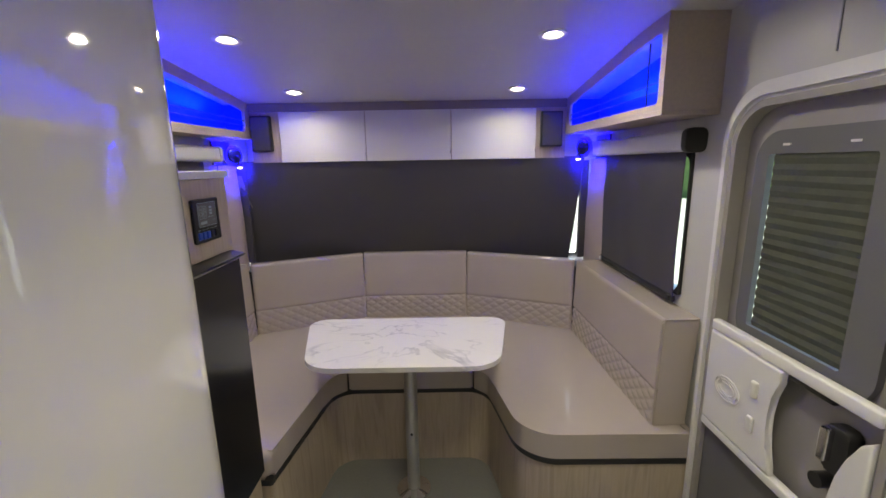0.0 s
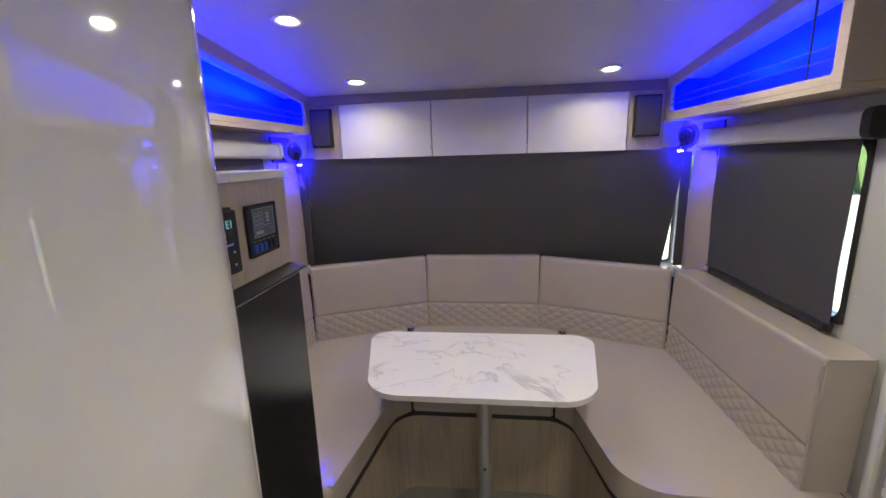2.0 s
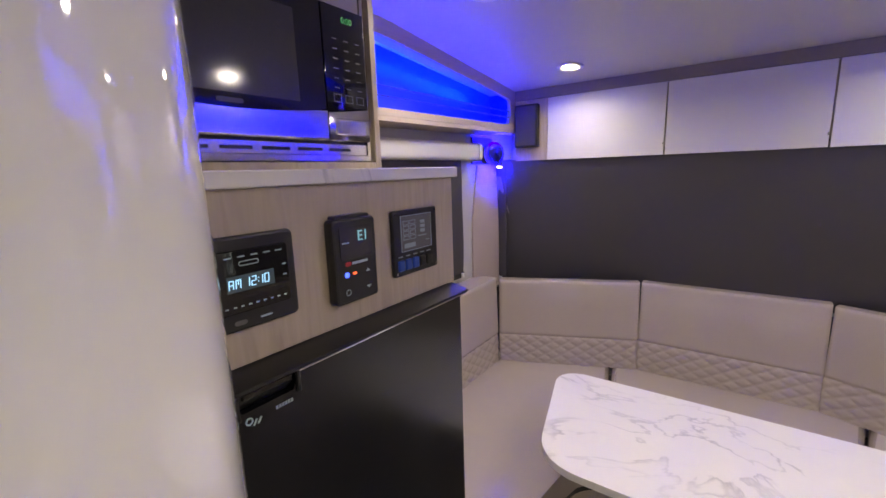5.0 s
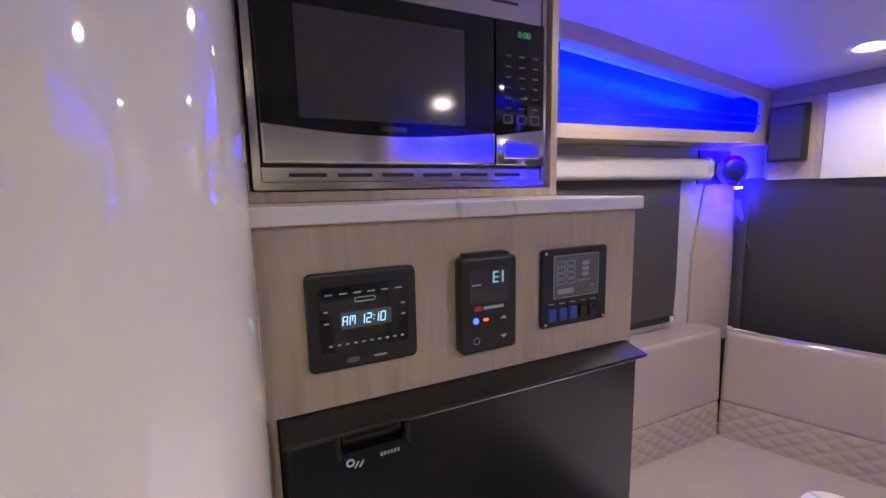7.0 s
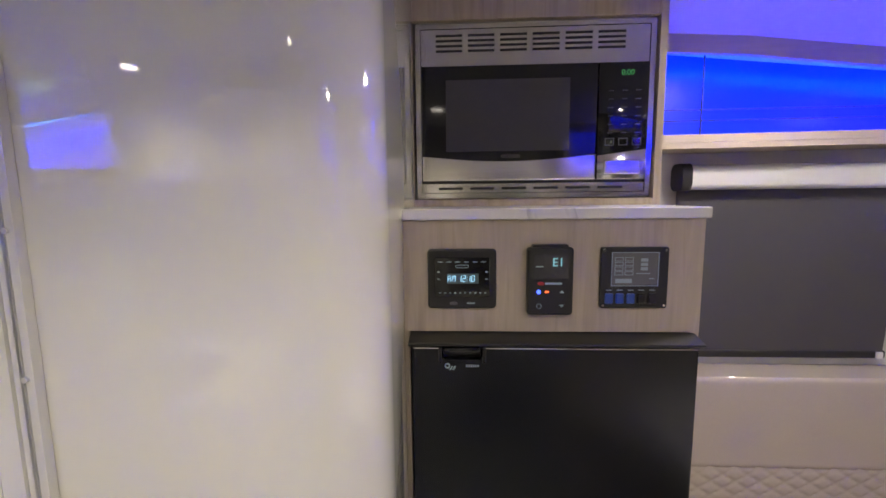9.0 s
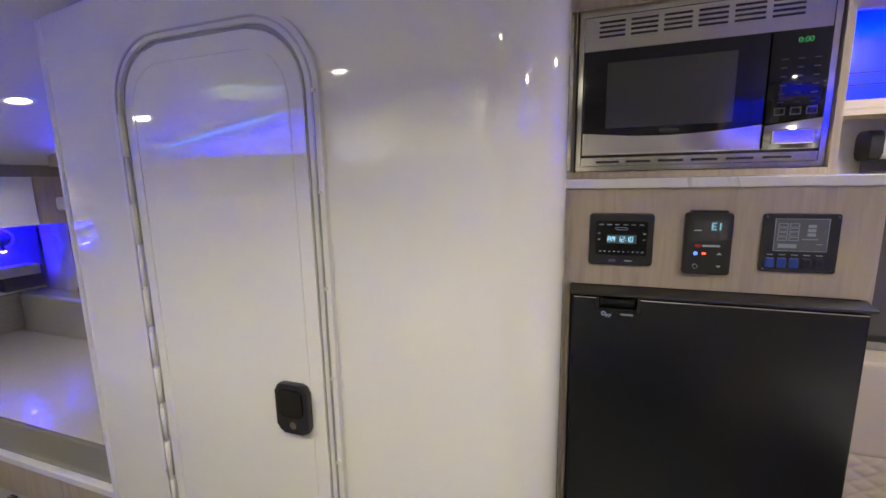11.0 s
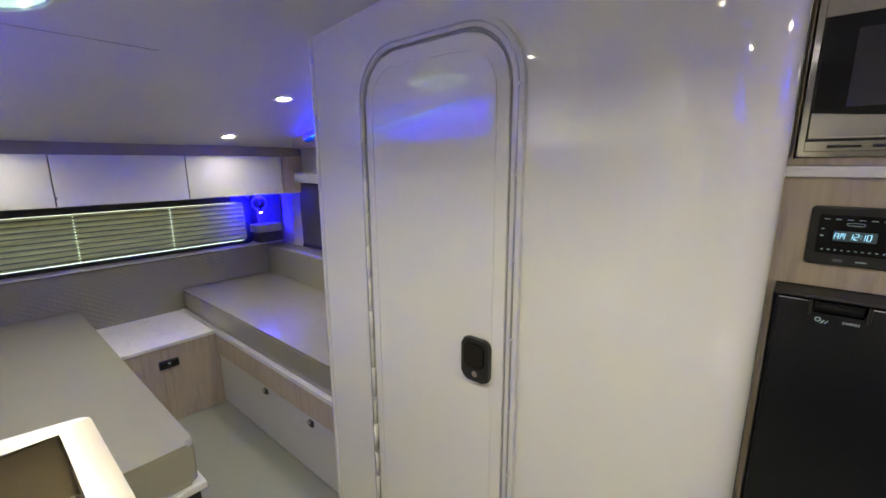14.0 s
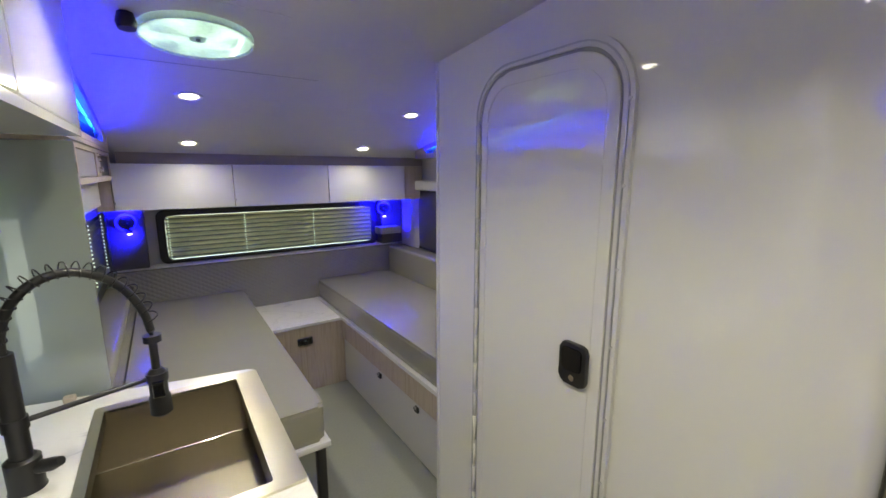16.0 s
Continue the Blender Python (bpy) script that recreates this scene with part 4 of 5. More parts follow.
def corner_post(w, s):
    """A soft cloth-covered post between side and rear window, and the black strap at its edge."""
    base = [(w + s * 0.003, 2.395), (w + s * 0.012, 2.395), (w + s * 0.040, 2.46), (w + s * 0.058, 2.54), (w + s * 0.060, 2.580), (w + s * 0.050, 2.598), (w + s * 0.003, 2.625)]
    own = bmesh.new()
    rows = []
    for k in range(13):
        z = 0.50 + (1.535 - 0.50) * k / 12
        slim = 1 - 0.30 * max(0, (z - 1.25) / 0.285)
        rows.append([own.verts.new((w + (x - w) * slim, 2.585 + (y - 2.585) * (slim if y < 2.585 else 1), z)) for x, y in base])
    for A, C in zip(rows, rows[1:]):
        for i in range(len(base)):
            j = (i + 1) % len(base)
            own.faces.new((A[i], A[j], C[j], C[i]))
    own.faces.new(rows[0])
    own.faces.new(rows[-1][::-1])
    single("corner_panel", own, PILLAR, "pale pinkish padded corner panel between side and rear window", "panel", True, kind="structure")
    cx = w + s * 0.070
    strap = prism(rounded([(cx - 0.023, 2.600), (cx + 0.023, 2.600), (cx + 0.023, 2.612), (cx - 0.023, 2.612)], 0.005, 4), "z", 0.93, 1.53)
    single("curtain_strap", strap, BLIND, "narrow black strap hanging in the corner", "strap", True)
    # added plate, dark only to deepen the lamp's blue glow
    single("glow_backing", B(*sorted((w + s * 0.003, w + s * 0.014)), 2.40, 2.598, 1.538, 1.670, 0.003), GLOW_BACKING, "added dark plate behind the reading lamp that deepens its blue glow", "panel", True, kind="structure")


corner_post(WEST, 1)
corner_post(EAST, -1)


def reading_lamp(x, y, z, s, face, label):
    """A gooseneck lamp: round lit base, short arm, small head."""
    t = thing("reading_lamp", x, y, z, label, "reading lamp", "reading lamps")
    c = Vector((x, y, z))
    d = Vector(face).normalized()
    part("base", rod(c, c + d * 0.018, 0.056, 24), WHITE_PLASTIC, t, smooth=True)
    part("glow_ring", rod(c + d * 0.010, c + d * 0.0195, 0.0585, 24), BLUE_RING, t, "glowing blue ring")
    part("hub", tube([c + d * 0.017, c + d * 0.030, c + d * 0.034], [0.046, 0.044, 0.034], 20), BLACK, t, smooth=True)
    e = c + d * 0.055 + Vector((0, 0, -0.062))
    part("arm", tube([c + d * 0.030, c + d * 0.055 + Vector((0, 0, -0.015)), e + Vector((0, 0, 0.02))], 0.006, 8), BLACK, t, smooth=True)
    hd = part("head", tube([e + Vector((0, 0, 0.022)), e + Vector((0, 0, 0.012)), e + Vector((0, 0, -0.004))], [0.008, 0.017, 0.018], 14), BLACK, t, smooth=True)
    part("bulb", tube([e + Vector((0, 0, -0.003)), e + Vector((0, 0, -0.012))], [0.015, 0.012], 14), BULB, hd, "lit white LED")
    back = (-d).to_track_quat("-Z", "Y").to_matrix().to_4x4()
    for dz in (0.075, -0.075):
        area_lamp("reading_lamp_glow", Matrix.Translation(c + d * 0.070 + Vector((0, 0, dz))) @ back, 0.05, 0.05, BLUE_POWER * (1.0 if y > 0 else 1.9 if x < 0 else 1.1), BLUE, "DISK", 150 if y > 0 else 176 if x < 0 else 130)


reading_lamp(-1.168, 2.535, 1.590, 1, (0.9, -0.42, 0), "black swivel reading lamp with blue ring in the dinette corner")
reading_lamp(0.905, 2.535, 1.605, -1, (-0.9, -0.42, 0), "black swivel reading lamp with blue ring in the dinette corner")

# seat base and cushions
seat = [(WEST + 0.004, 1.362), (-0.585, 1.362), (-0.50, 1.97), (0.265, 1.97), (0.36, 1.445), (EAST - 0.004, 1.437), (EAST - 0.004, 2.80), (WEST + 0.004, 2.80)]
RAD = [0, 0.01, 0.12, 0.12, 0.17, 0.01, 0, 0]
sb = thing("dinette_bench", -0.1, 2.1, 0, "U-shaped oak-laminate dinette bench base", "bench")
part("base", prism(rounded(seat, RAD, 10), "z", 0, 0.385), WOOD, sb, smooth=True)
grow = [(WEST + 0.004, 1.354), (-0.578, 1.354), (-0.494, 1.962), (0.259, 1.962), (0.352, 1.437), (EAST - 0.004, 1.429), (EAST - 0.004, 2.80), (WEST + 0.004, 2.80)]
part("piping", prism(rounded(grow, RAD, 10), "z", 0.386, 0.408, 0.004), PIPING, sb, "black piping under the cushions", True)
CU = [("left", rounded([(WEST + 0.006, 1.356), (-0.580, 1.356), (-0.520, 1.80), (-0.495, 1.90), (-0.435, 1.957), (-0.605, 2.78), (WEST + 0.006, 2.78)], [0, 0.03, 0.12, 0.07, 0.012, 0, 0], 6)),
      ("mid", rounded([(-0.429, 1.960), (0.196, 1.960), (0.365, 2.78), (-0.599, 2.78)], 0.010, 4)),
      ("right", rounded([(0.202, 1.957), (0.262, 1.90), (0.285, 1.80), (0.350, 1.440), (EAST - 0.006, 1.432), (EAST - 0.006, 2.78), (0.371, 2.78)], [0.012, 0.07, 0.12, 0.17, 0.02, 0, 0], 8))]
for nm, pts in CU:
    single("seat_cushion", prism(pts, "z", 0.409, 0.513, 0.026, 4), LEATHER, "taupe leatherette seat cushion on the dinette base", "cushion", True, "dinette seat cushions")


def backrest(a, b, z0, z1, th, lean, mat, label, quilt=0.145, cell=0.078, name="back_cushion", group="dinette back cushions", dy=0.0):
    """A padded backrest from a to b (its lower front edge, seen left to right), with a quilted lower band."""
    own = bmesh.new()
    a, b = Vector((*a, 0)), Vector((*b, 0))
    u = (b - a).normalized()
    nrm = Vector((u.y, -u.x, 0))
    ln, ht = (b - a).length, z1 - z0
    nx, nz = max(8, int(ln / 0.006)), int(ht / 0.006)

    def height(s, h):
        e = min(s, ln - s, ht - h, h + 0.02)
        pad = 0.009 * (1 - math.exp(-max(e, 0) / 0.005)) - 0.009
        q = quilt - h
        if q > 0:
            p1, p2 = (s + h * 1.6) / cell, (s - h * 1.6) / cell
            d1, d2 = abs(p1 - round(p1)), abs(p2 - round(p2))
            pad += 0.0060 * (min(d1, d2, 0.26) / 0.26) ** 0.6 - 0.0060
        pad -= 0.006 * math.exp(-(q / 0.006) ** 2)
        return pad
    front, back = [], []
    for j in range(nz + 1):
        h = ht * j / nz
        fr_, bk = [], []
        for i in range(nx + 1):
            s = ln * i / nx
            p = a + u * s + Vector((0, 0, z0 + h)) - nrm * (lean * h / ht)
            fr_.append(own.verts.new(p + nrm * height(s, h)))
        front.append(fr_)
    for j in (0, nz):
        h = ht * j / nz
        for i in (0, nx):
            back.append(own.verts.new(a + u * (ln * i / nx) + Vector((0, 0, z0 + h)) - nrm * (lean * h / ht + th)))
    for j in range(nz):
        for i in range(nx):
            own.faces.new((front[j][i], front[j][i + 1], front[j + 1][i + 1], front[j + 1][i]))
    own.faces.new((back[0], back[1], back[3], back[2]))
    own.faces.new([*front[nz], back[3], back[2]])
    own.faces.new([*front[0][::-1], back[0], back[1]])
    own.faces.new([*[front[j][0] for j in range(nz + 1)][::-1], back[0], back[2]])
    own.faces.new([*[front[j][nx] for j in range(nz + 1)], back[3], back[1]])
    return single(name, own, mat, label, "cushion", True, group)


T = "taupe leatherette back cushion with quilted lower band"
backrest((-0.471, 2.70), (0.213, 2.70), 0.514, 0.949, 0.06, 0.035, LEATHER, T)
backrest((-1.085, 2.436), (-0.462, 2.703), 0.514, 0.948, 0.055, 0.025, LEATHER, T)
backrest((0.204, 2.703), (0.834, 2.432), 0.514, 0.946, 0.055, 0.025, LEATHER, T)
backrest((-1.085, 1.375), (-1.085, 2.450), 0.514, 0.960, 0.12, 0.015, LEATHER, T + " along the side wall")
side = backrest((0.834, 2.446), (0.850, 1.485), 0.514, 0.950, 0.135, 0.015, LEATHER, T + " along the side wall")
part("welt", tube([(0.856, 1.486, 0.520), (0.862, 1.486, 0.930), (0.872, 1.486, 0.946), (0.988, 1.486, 0.948)], 0.004, 8), LEATHER, side, "stitched edge welt", True)

# unseen filler, added only to keep sunlight from leaking between the cushions
single("light_block", prism([(-1.216, 2.535), (-1.10, 2.535), (-0.49, 2.80), (0.235, 2.80), (0.85, 2.535), (0.996, 2.535), (0.996, 2.855), (-1.216, 2.855)], "z", 0.514, 0.885), PIPING,
       "unseen black filler added behind the back cushions to stop light leaks", "shelf", kind="structure")

# table
tb = thing("dinette_table", -0.1, 1.78, 0, "white marble-top dinette table on a single grey pole", "table")
outline = rounded([(-0.50, 1.545), (0.275, 1.545), (0.378, 2.075), (-0.632, 2.075)], [0.14, 0.14, 0.075, 0.075], 10)
part("tabletop", prism(outline, "z", 0.724, 0.745, 0.003), MARBLE, tb, "white marble-effect top with rounded corners", True)
part("mount", rod((-0.10, 1.76, 0.690), (-0.10, 1.76, 0.7235), 0.055, 24), GREY_METAL, tb, smooth=True)
part("pole", rod((-0.10, 1.76, 0.012), (-0.10, 1.76, 0.700), 0.029, 24), GREY_METAL, tb, "satin grey pole", True)
part("flange", tube([(-0.10, 1.76, 0.001), (-0.10, 1.76, 0.010), (-0.10, 1.76, 0.022)], [0.082, 0.080, 0.036], 28), CHROME, tb, "chrome floor flange", True)
for k in range(6):
    g = k * math.pi / 3 + 0.3
    part("bolt", rod((-0.10 + 0.065 * math.cos(g), 1.76 + 0.065 * math.sin(g), 0.009), (-0.10 + 0.065 * math.cos(g), 1.76 + 0.065 * math.sin(g), 0.016), 0.006, 8), CHROME, tb)
part("set_screw", rod((-0.10, 1.728, 0.315), (-0.10, 1.737, 0.315), 0.006, 8), BLACK, tb)

# ---- entry door ----
ed = thing("entry_door", EAST, 1.11, 0.02, "white framed entry door with shaded window and moulded white insert", "door")
DX = EAST - 0.028
fo, fm, fi = (rounded(rect(0.75 + d, 1.449 - d, 0.005 + d * 0.3, 1.740 - d), 0.16 - d * 0.6, 10) for d in (0, 0.022, 0.052))
part("door_frame", ring(fo, fi, "x", EAST - 0.016, EAST - 0.0015), WHITE_PLASTIC, ed, "white rounded door surround", True)
part("frame_bead", ring(fm, rounded(rect(0.79, 1.409, 0.02, 1.700), 0.135, 10), "x", EAST - 0.030, EAST - 0.0165), WHITE_PLASTIC, ed, "raised white bead", True)
part("screen_rail", ring(fi, rounded(rect(0.822, 1.377, 0.03, 1.668), 0.11, 10), "x", EAST - 0.024, EAST + 0.02), GREY_FRAME, ed, "grey inner rail", True)
part("leaf", panel("x", EAST + 0.022, EAST + 0.05, 0.803, 1.396, 0.042, 1.690, [(0.92, 1.315, 0.97, 1.585)]), GREY_FRAME, ed, "grey door skin")
part("window_surround", ring(rounded(rect(0.880, 1.322, 0.95, 1.60), 0.085, 8), rounded(rect(0.965, 1.275, 1.015, 1.535), 0.01, 8), "x", EAST + 0.004, EAST + 0.0215), GREY_DARK, ed, "dark rounded window surround", True)
pane = part("pane", prism(rect(0.921, 1.314, 0.971, 1.584), "x", EAST + 0.040, EAST + 0.045), GLASS, ed)
pane.visible_shadow = False
bm = bmesh.new()
n = 17
pts = []
for k in range(2 * n + 1):
    pts.append((EAST + 0.012 - (0.0045 if k % 2 else 0.0), 1.018 + 0.520 * k / (2 * n)))
own = [[bm.verts.new((x + o, y, z)) for x, z in pts] for y, o in ((0.955, 0), (1.260, 0))]
for k in range(2 * n):
    bm.faces.new((own[0][k], own[0][k + 1], own[1][k + 1], own[1][k]))
bmesh.ops.solidify(bm, geom=bm.faces[:], thickness=0.0012)
part("pleated_shade", bm, PLEAT_DOOR, ed, "olive grey pleated shade, drawn down")
part("mid_rail", B(EAST - 0.032, EAST - 0.004, 0.823, 1.376, 0.960, 0.996, 0.006, 3), WHITE_PLASTIC, ed, "white cross rail", True)
part("low_rail", B(EAST - 0.032, EAST - 0.004, 0.823, 1.376, 0.606, 0.637, 0.006, 3), WHITE_PLASTIC, ed, "white cross rail", True)
part("lower_screen", B(EAST - 0.010, EAST - 0.004, 0.823, 1.376, 0.052, 0.605), GREY_DARK, ed, "dark grey lower panel")
wave = [(1.374, 0.639), (1.374, 0.958), (1.072, 0.958), (1.078, 0.92), (1.095, 0.87), (1.110, 0.81), (1.108, 0.76), (1.092, 0.71), (1.075, 0.67), (1.070, 0.639)]
ins = part("moulded_insert", prism(wave[::-1], "x", EAST - 0.034, EAST - 0.012, 0.008, 3), WHITE_PLASTIC, ed, "white moulded sliding insert", True)
for k, (ra, rb) in enumerate(((0.058, 0.040), (0.048, 0.031), (0.036, 0.021))):
    e1 = [(1.265 + ra * math.cos(j * math.pi / 14), 0.795 + rb * math.sin(j * math.pi / 14)) for j in range(28)]
    e2 = [(1.265 + (ra - 0.0045) * math.cos(j * math.pi / 14), 0.795 + (rb - 0.0045) * math.sin(j * math.pi / 14)) for j in range(28)]
    part("embossed_oval", ring(e1, e2, "x", EAST - 0.038, EAST - 0.033), WHITE_PLASTIC, ins, smooth=True)
for z in (0.835, 0.722):
    part("finger_grip", B(EAST - 0.046, EAST - 0.033, 1.140, 1.164, z, z + 0.052, 0.006, 3), WHITE_PLASTIC, ins, smooth=True)
part("moulded_panel", prism([(0.826, 0.639), (0.905, 0.639), (0.903, 0.72), (0.893, 0.79), (0.875, 0.85), (0.855, 0.90), (0.826, 0.925)], "x", EAST - 0.034, EAST - 0.012, 0.008, 3), WHITE_PLASTIC, ed, "white moulded cover", True)
hd = part("handle", prism(rounded(rect(0.892, 0.952, 0.775, 0.895), 0.014, 5), "x", EAST - 0.016, EAST + 0.0215, 0.005), BLACK, ed, "black latch body", True)
part("lever", prism(rounded(rect(0.926, 0.950, 0.800, 0.888), 0.006, 4), "x", EAST - 0.034, EAST - 0.014, 0.004), CHROME, hd, "grey metal lever", True)
part("knob", rod((EAST - 0.016, 0.955, 0.728), (EAST + 0.0215, 0.955, 0.728), 0.020, 16), BLACK, hd, smooth=True)
part("pull_lip", B(EAST - 0.024, EAST - 0.006, 0.935, 1.066, 0.944, 0.959, 0.004), BLACK, ed, "dark finger pull under the rail", True)

# ---- kitchen ----
kc = thing("kitchen_cabinet", 0.7, -0.15, 0, "oak-laminate kitchen cabinet under the sink", "cabinet")
KX, KY0, KY1 = 0.397, -0.485, 0.31
part("front_panel", B(KX + 0.012, KX + 0.03, KY0, KY1, 0.06, 0.893), WOOD, kc)
part("end_panel", B(KX + 0.031, EAST - 0.004, KY1 - 0.018, KY1, 0.0, 0.893), WOOD, kc)
part("end_panel", B(KX + 0.031, EAST - 0.004, KY0, KY0 + 0.018, 0.0, 0.893), WOOD, kc)
part("plinth", B(KX + 0.05, KX + 0.066, KY0, KY1 - 0.02, 0.0, 0.06), BLACK, kc)
SX0, SX1, SY0, SY1 = 0.3985, 0.787, -0.450, 0.108
outer = rounded([(KX, -0.478), (EAST - 0.004, -0.5955), (EAST - 0.004, KY1 + 0.02), (KX, KY1 + 0.02)], [0.03, 0.004, 0.004, 0.03], 6)
hole = rounded(rect(SX0 + 0.03, SX1 - 0.012, SY0 + 0.02, SY1 - 0.02), 0.01, 6)
single("worktop", ring(outer, hole, "z", 0.894, 0.920), MARBLE, "white marble-effect kitchen worktop with sink cut-out", "countertop", True)
sk = thing("kitchen_sink", 0.6, -0.19, 0.92, "square stainless steel sink let into the worktop", "sink")
ro = rounded(rect(SX0, SX1, SY0, SY1), 0.008, 6)
ri = rounded(rect(SX0 + 0.060, SX1 - 0.022, SY0 + 0.030, SY1 - 0.030), 0.005, 6)
rb2 = rounded(rect(0.4405, 0.8235, SY0 + 0.0245, SY1 - 0.0145), 0.010, 6)
part("rim", ring(ro, ri, "z", 0.9205, 0.9265), RIM_STEEL, sk, "broad polished steel rim, warmed to imitate the lamps it reflects", True)
bm = bmesh.new()
wide = rounded(rect(0.438, 0.826, SY0 + 0.022, SY1 - 0.012), 0.010, 6)
lv = [[bm.verts.new((p[0], p[1], z)) for p in o] for o, z in ((ri, 0.9255), (ri, 0.892), (wide, 0.8915), (wide, 0.7575), (rb2, 0.755))]
k = len(ri)
for A, C in zip(lv, lv[1:]):
    for i in range(k):
        bm.faces.new((A[i], A[(i + 1) % k], C[(i + 1) % k], C[i]))
bm.faces.new(lv[-1])
part("basin", bm, SINK_STEEL, sk, "satin steel basin, browned to imitate the surroundings it reflects", True)
part("drain", tube([(0.60, -0.02, 0.7555), (0.60, -0.02, 0.760), (0.60, -0.02, 0.7585)], [0.045, 0.040, 0.022], 24), CHROME, sk, "chrome drain ring", True)
# thin bright rod drawn as the light line where back wall meets floor
part("crease_glint", rod((0.442, SY0 + 0.0252, 0.7565), (0.822, SY0 + 0.0252, 0.7565), 0.0008, 6), CHROME, sk)

FXB, FYB = 0.862, -0.180
fc = thing("kitchen_tap", FXB, FYB, 0.92, "tall matt black spring-neck kitchen tap", "tap")
part("foot", tube([(FXB, FYB, 0.9205), (FXB, FYB, 0.926), (FXB, FYB, 0.985), (FXB, FYB, 0.99)], [0.030, 0.028, 0.028, 0.022], 20), BLACK, fc, smooth=True)
part("body", rod((FXB, FYB, 0.985), (FXB, FYB, 1.20), 0.0175, 18), BLACK, fc, smooth=True)
part("lever", tube([(FXB - 0.02, FYB + 0.01, 0.965), (FXB - 0.045, FYB + 0.02, 0.968), (FXB - 0.06, FYB + 0.03, 0.975)], [0.013, 0.013, 0.009], 12), BLACK, fc, smooth=True)
HXY = Vector((0.637, -0.245, 0))
top_ = []
for k in range(29):
    g = math.pi * k / 28
    f = (1 - math.cos(g)) / 2
    top_.append(Vector((FXB, FYB, 0)).lerp(HXY, f) + Vector((0, 0, 1.20 + 0.155 * math.sin(g) - 0.04 * f)))
top_ += [Vector((HXY.x, HXY.y, 1.16 - 0.03 * k)) for k in range(1, 4)]
part("neck", tube(top_, 0.0090, 10), BLACK, fc, smooth=True)
coil = []
for i in range(19 * 12):
    f = i / (19 * 12) * 26
    j = int(f)
    p = top_[j].lerp(top_[j + 1], f - j)
    d = (top_[j + 1] - top_[j]).normalized()
    sd = d.cross(Vector((0.5, 0.86, 0))).normalized()
    g = 2 * math.pi * i / 12
    out_ = d.cross(Vector((0.28, -0.96, 0)))
    coil.append(p + out_ * (0.006 if out_.z > 0 else -0.006) + (sd * math.cos(g) + d.cross(sd) * math.sin(g)) * 0.0165)
part("spring", tube(coil, 0.0014, 6), BLACK, fc, "open black coil spring", True)
part("collar", rod((HXY.x, HXY.y, 1.150), (HXY.x, HXY.y, 1.166), 0.0185, 16), BLACK, fc, smooth=True)
head = part("spray_head", tube([HXY + Vector((0, 0, z)) for z in (1.085, 1.075, 1.02, 1.015, 0.975, 0.970)], [0.012, 0.019, 0.019, 0.022, 0.023, 0.018], 18), BLACK, fc, "black pull-down spray head", True)
part("button", B(HXY.x - 0.012, HXY.x + 0.012, HXY.y + 0.017, HXY.y + 0.026, 1.02, 1.06, 0.003), BLACK_GLOSS, head)
part("bracket", rod((FXB, FYB, 1.06), (HXY.x, HXY.y, 1.065), 0.0055, 10), BLACK, fc, smooth=True)
part("bracket_ring", rod((HXY.x, HXY.y, 1.055), (HXY.x, HXY.y, 1.075), 0.0225, 18), BLACK, fc, smooth=True)
part("bracket_ring", rod((FXB, FYB, 1.048), (FXB, FYB, 1.072), 0.0205, 18), BLACK, fc, smooth=True)

single("partition", prism([(0.762, -0.572), (EAST - 0.003, -0.634), (EAST - 0.003, -0.652), (0.762, -0.590)], "z", 0.0, 1.613, 0.004), PARTITION, "smooth pale partition panel at the end of the worktop", "partition", True, kind="structure")
single("soap_dish", prism(rounded(rect(0.835, 0.862, -0.560, -0.535), 0.006, 4), "z", 0.9205, 0.936, 0.003), WOOD_H, "small pale wooden block on the worktop", "block", True)
ko = thing("kitchen_wall_cabinet", 0.87, -0.1, 1.645, "glossy white overhead kitchen cabinet", "cabinet")
part("body", B(0.748, EAST - 0.003, -0.472, 0.60, 1.634, ceil_z(-0.47) - 0.004), WALL, ko)
part("bottom_board", B(0.730, EAST - 0.003, -0.472, 0.60, 1.616, 1.6325), DOOR_WHITE, ko)
for ya, yb in ((-0.472, 0.062), (0.066, 0.60)):
    part("door", B(0.730, 0.747, ya, yb, 1.634, ceil_z(-0.47) - 0.006, 0.003), DOOR_WHITE, ko, "glossy white cabinet door")

# kitchen window blind, not quite closed
kb = thing("kitchen_blind", EAST, -0.06, 1.08, "grey kitchen roller blind, almost closed", "blind")
part("cloth", sheet((EAST - 0.02, 0.32, 0.985), (EAST - 0.02, -0.512, 0.985), (EAST - 0.02, -0.512, 1.56), (EAST - 0.02, 0.32, 1.56), 0.004), GREY_DARK, kb, "dark grey cloth", True)
part("cassette", prism(rounded(rect(EAST - 0.06, EAST - 0.002, 1.555, 1.615), 0.015, 5), "y", -0.56, 0.34), ROLLER, kb, "pale cassette", True)
part("bottom_bar", rod((EAST - 0.02, -0.512, 0.985), (EAST - 0.02, 0.32, 0.985), 0.008, 8), BLACK, kb)

# ---- roof fan ----
FY = -0.595
fz = ceil_z(FY)
fn = thing("roof_fan", 0.452, FY, fz, "round roof vent fan with clear glowing cover", "roof vent")
SLANT = Matrix.Rotation(math.atan(0.115), 3, "X")


def fan_part(name, bm, mat, label="", smooth=False):
    bmesh.ops.rotate(bm, verts=bm.verts, cent=(0.452, FY, fz), matrix=SLANT)
    return part(name, bm, mat, fn, label, smooth)


disc = lambda r: [(0.452 + r * math.cos(k * math.pi / 24), FY + r * math.sin(k * math.pi / 24)) for k in range(48)]
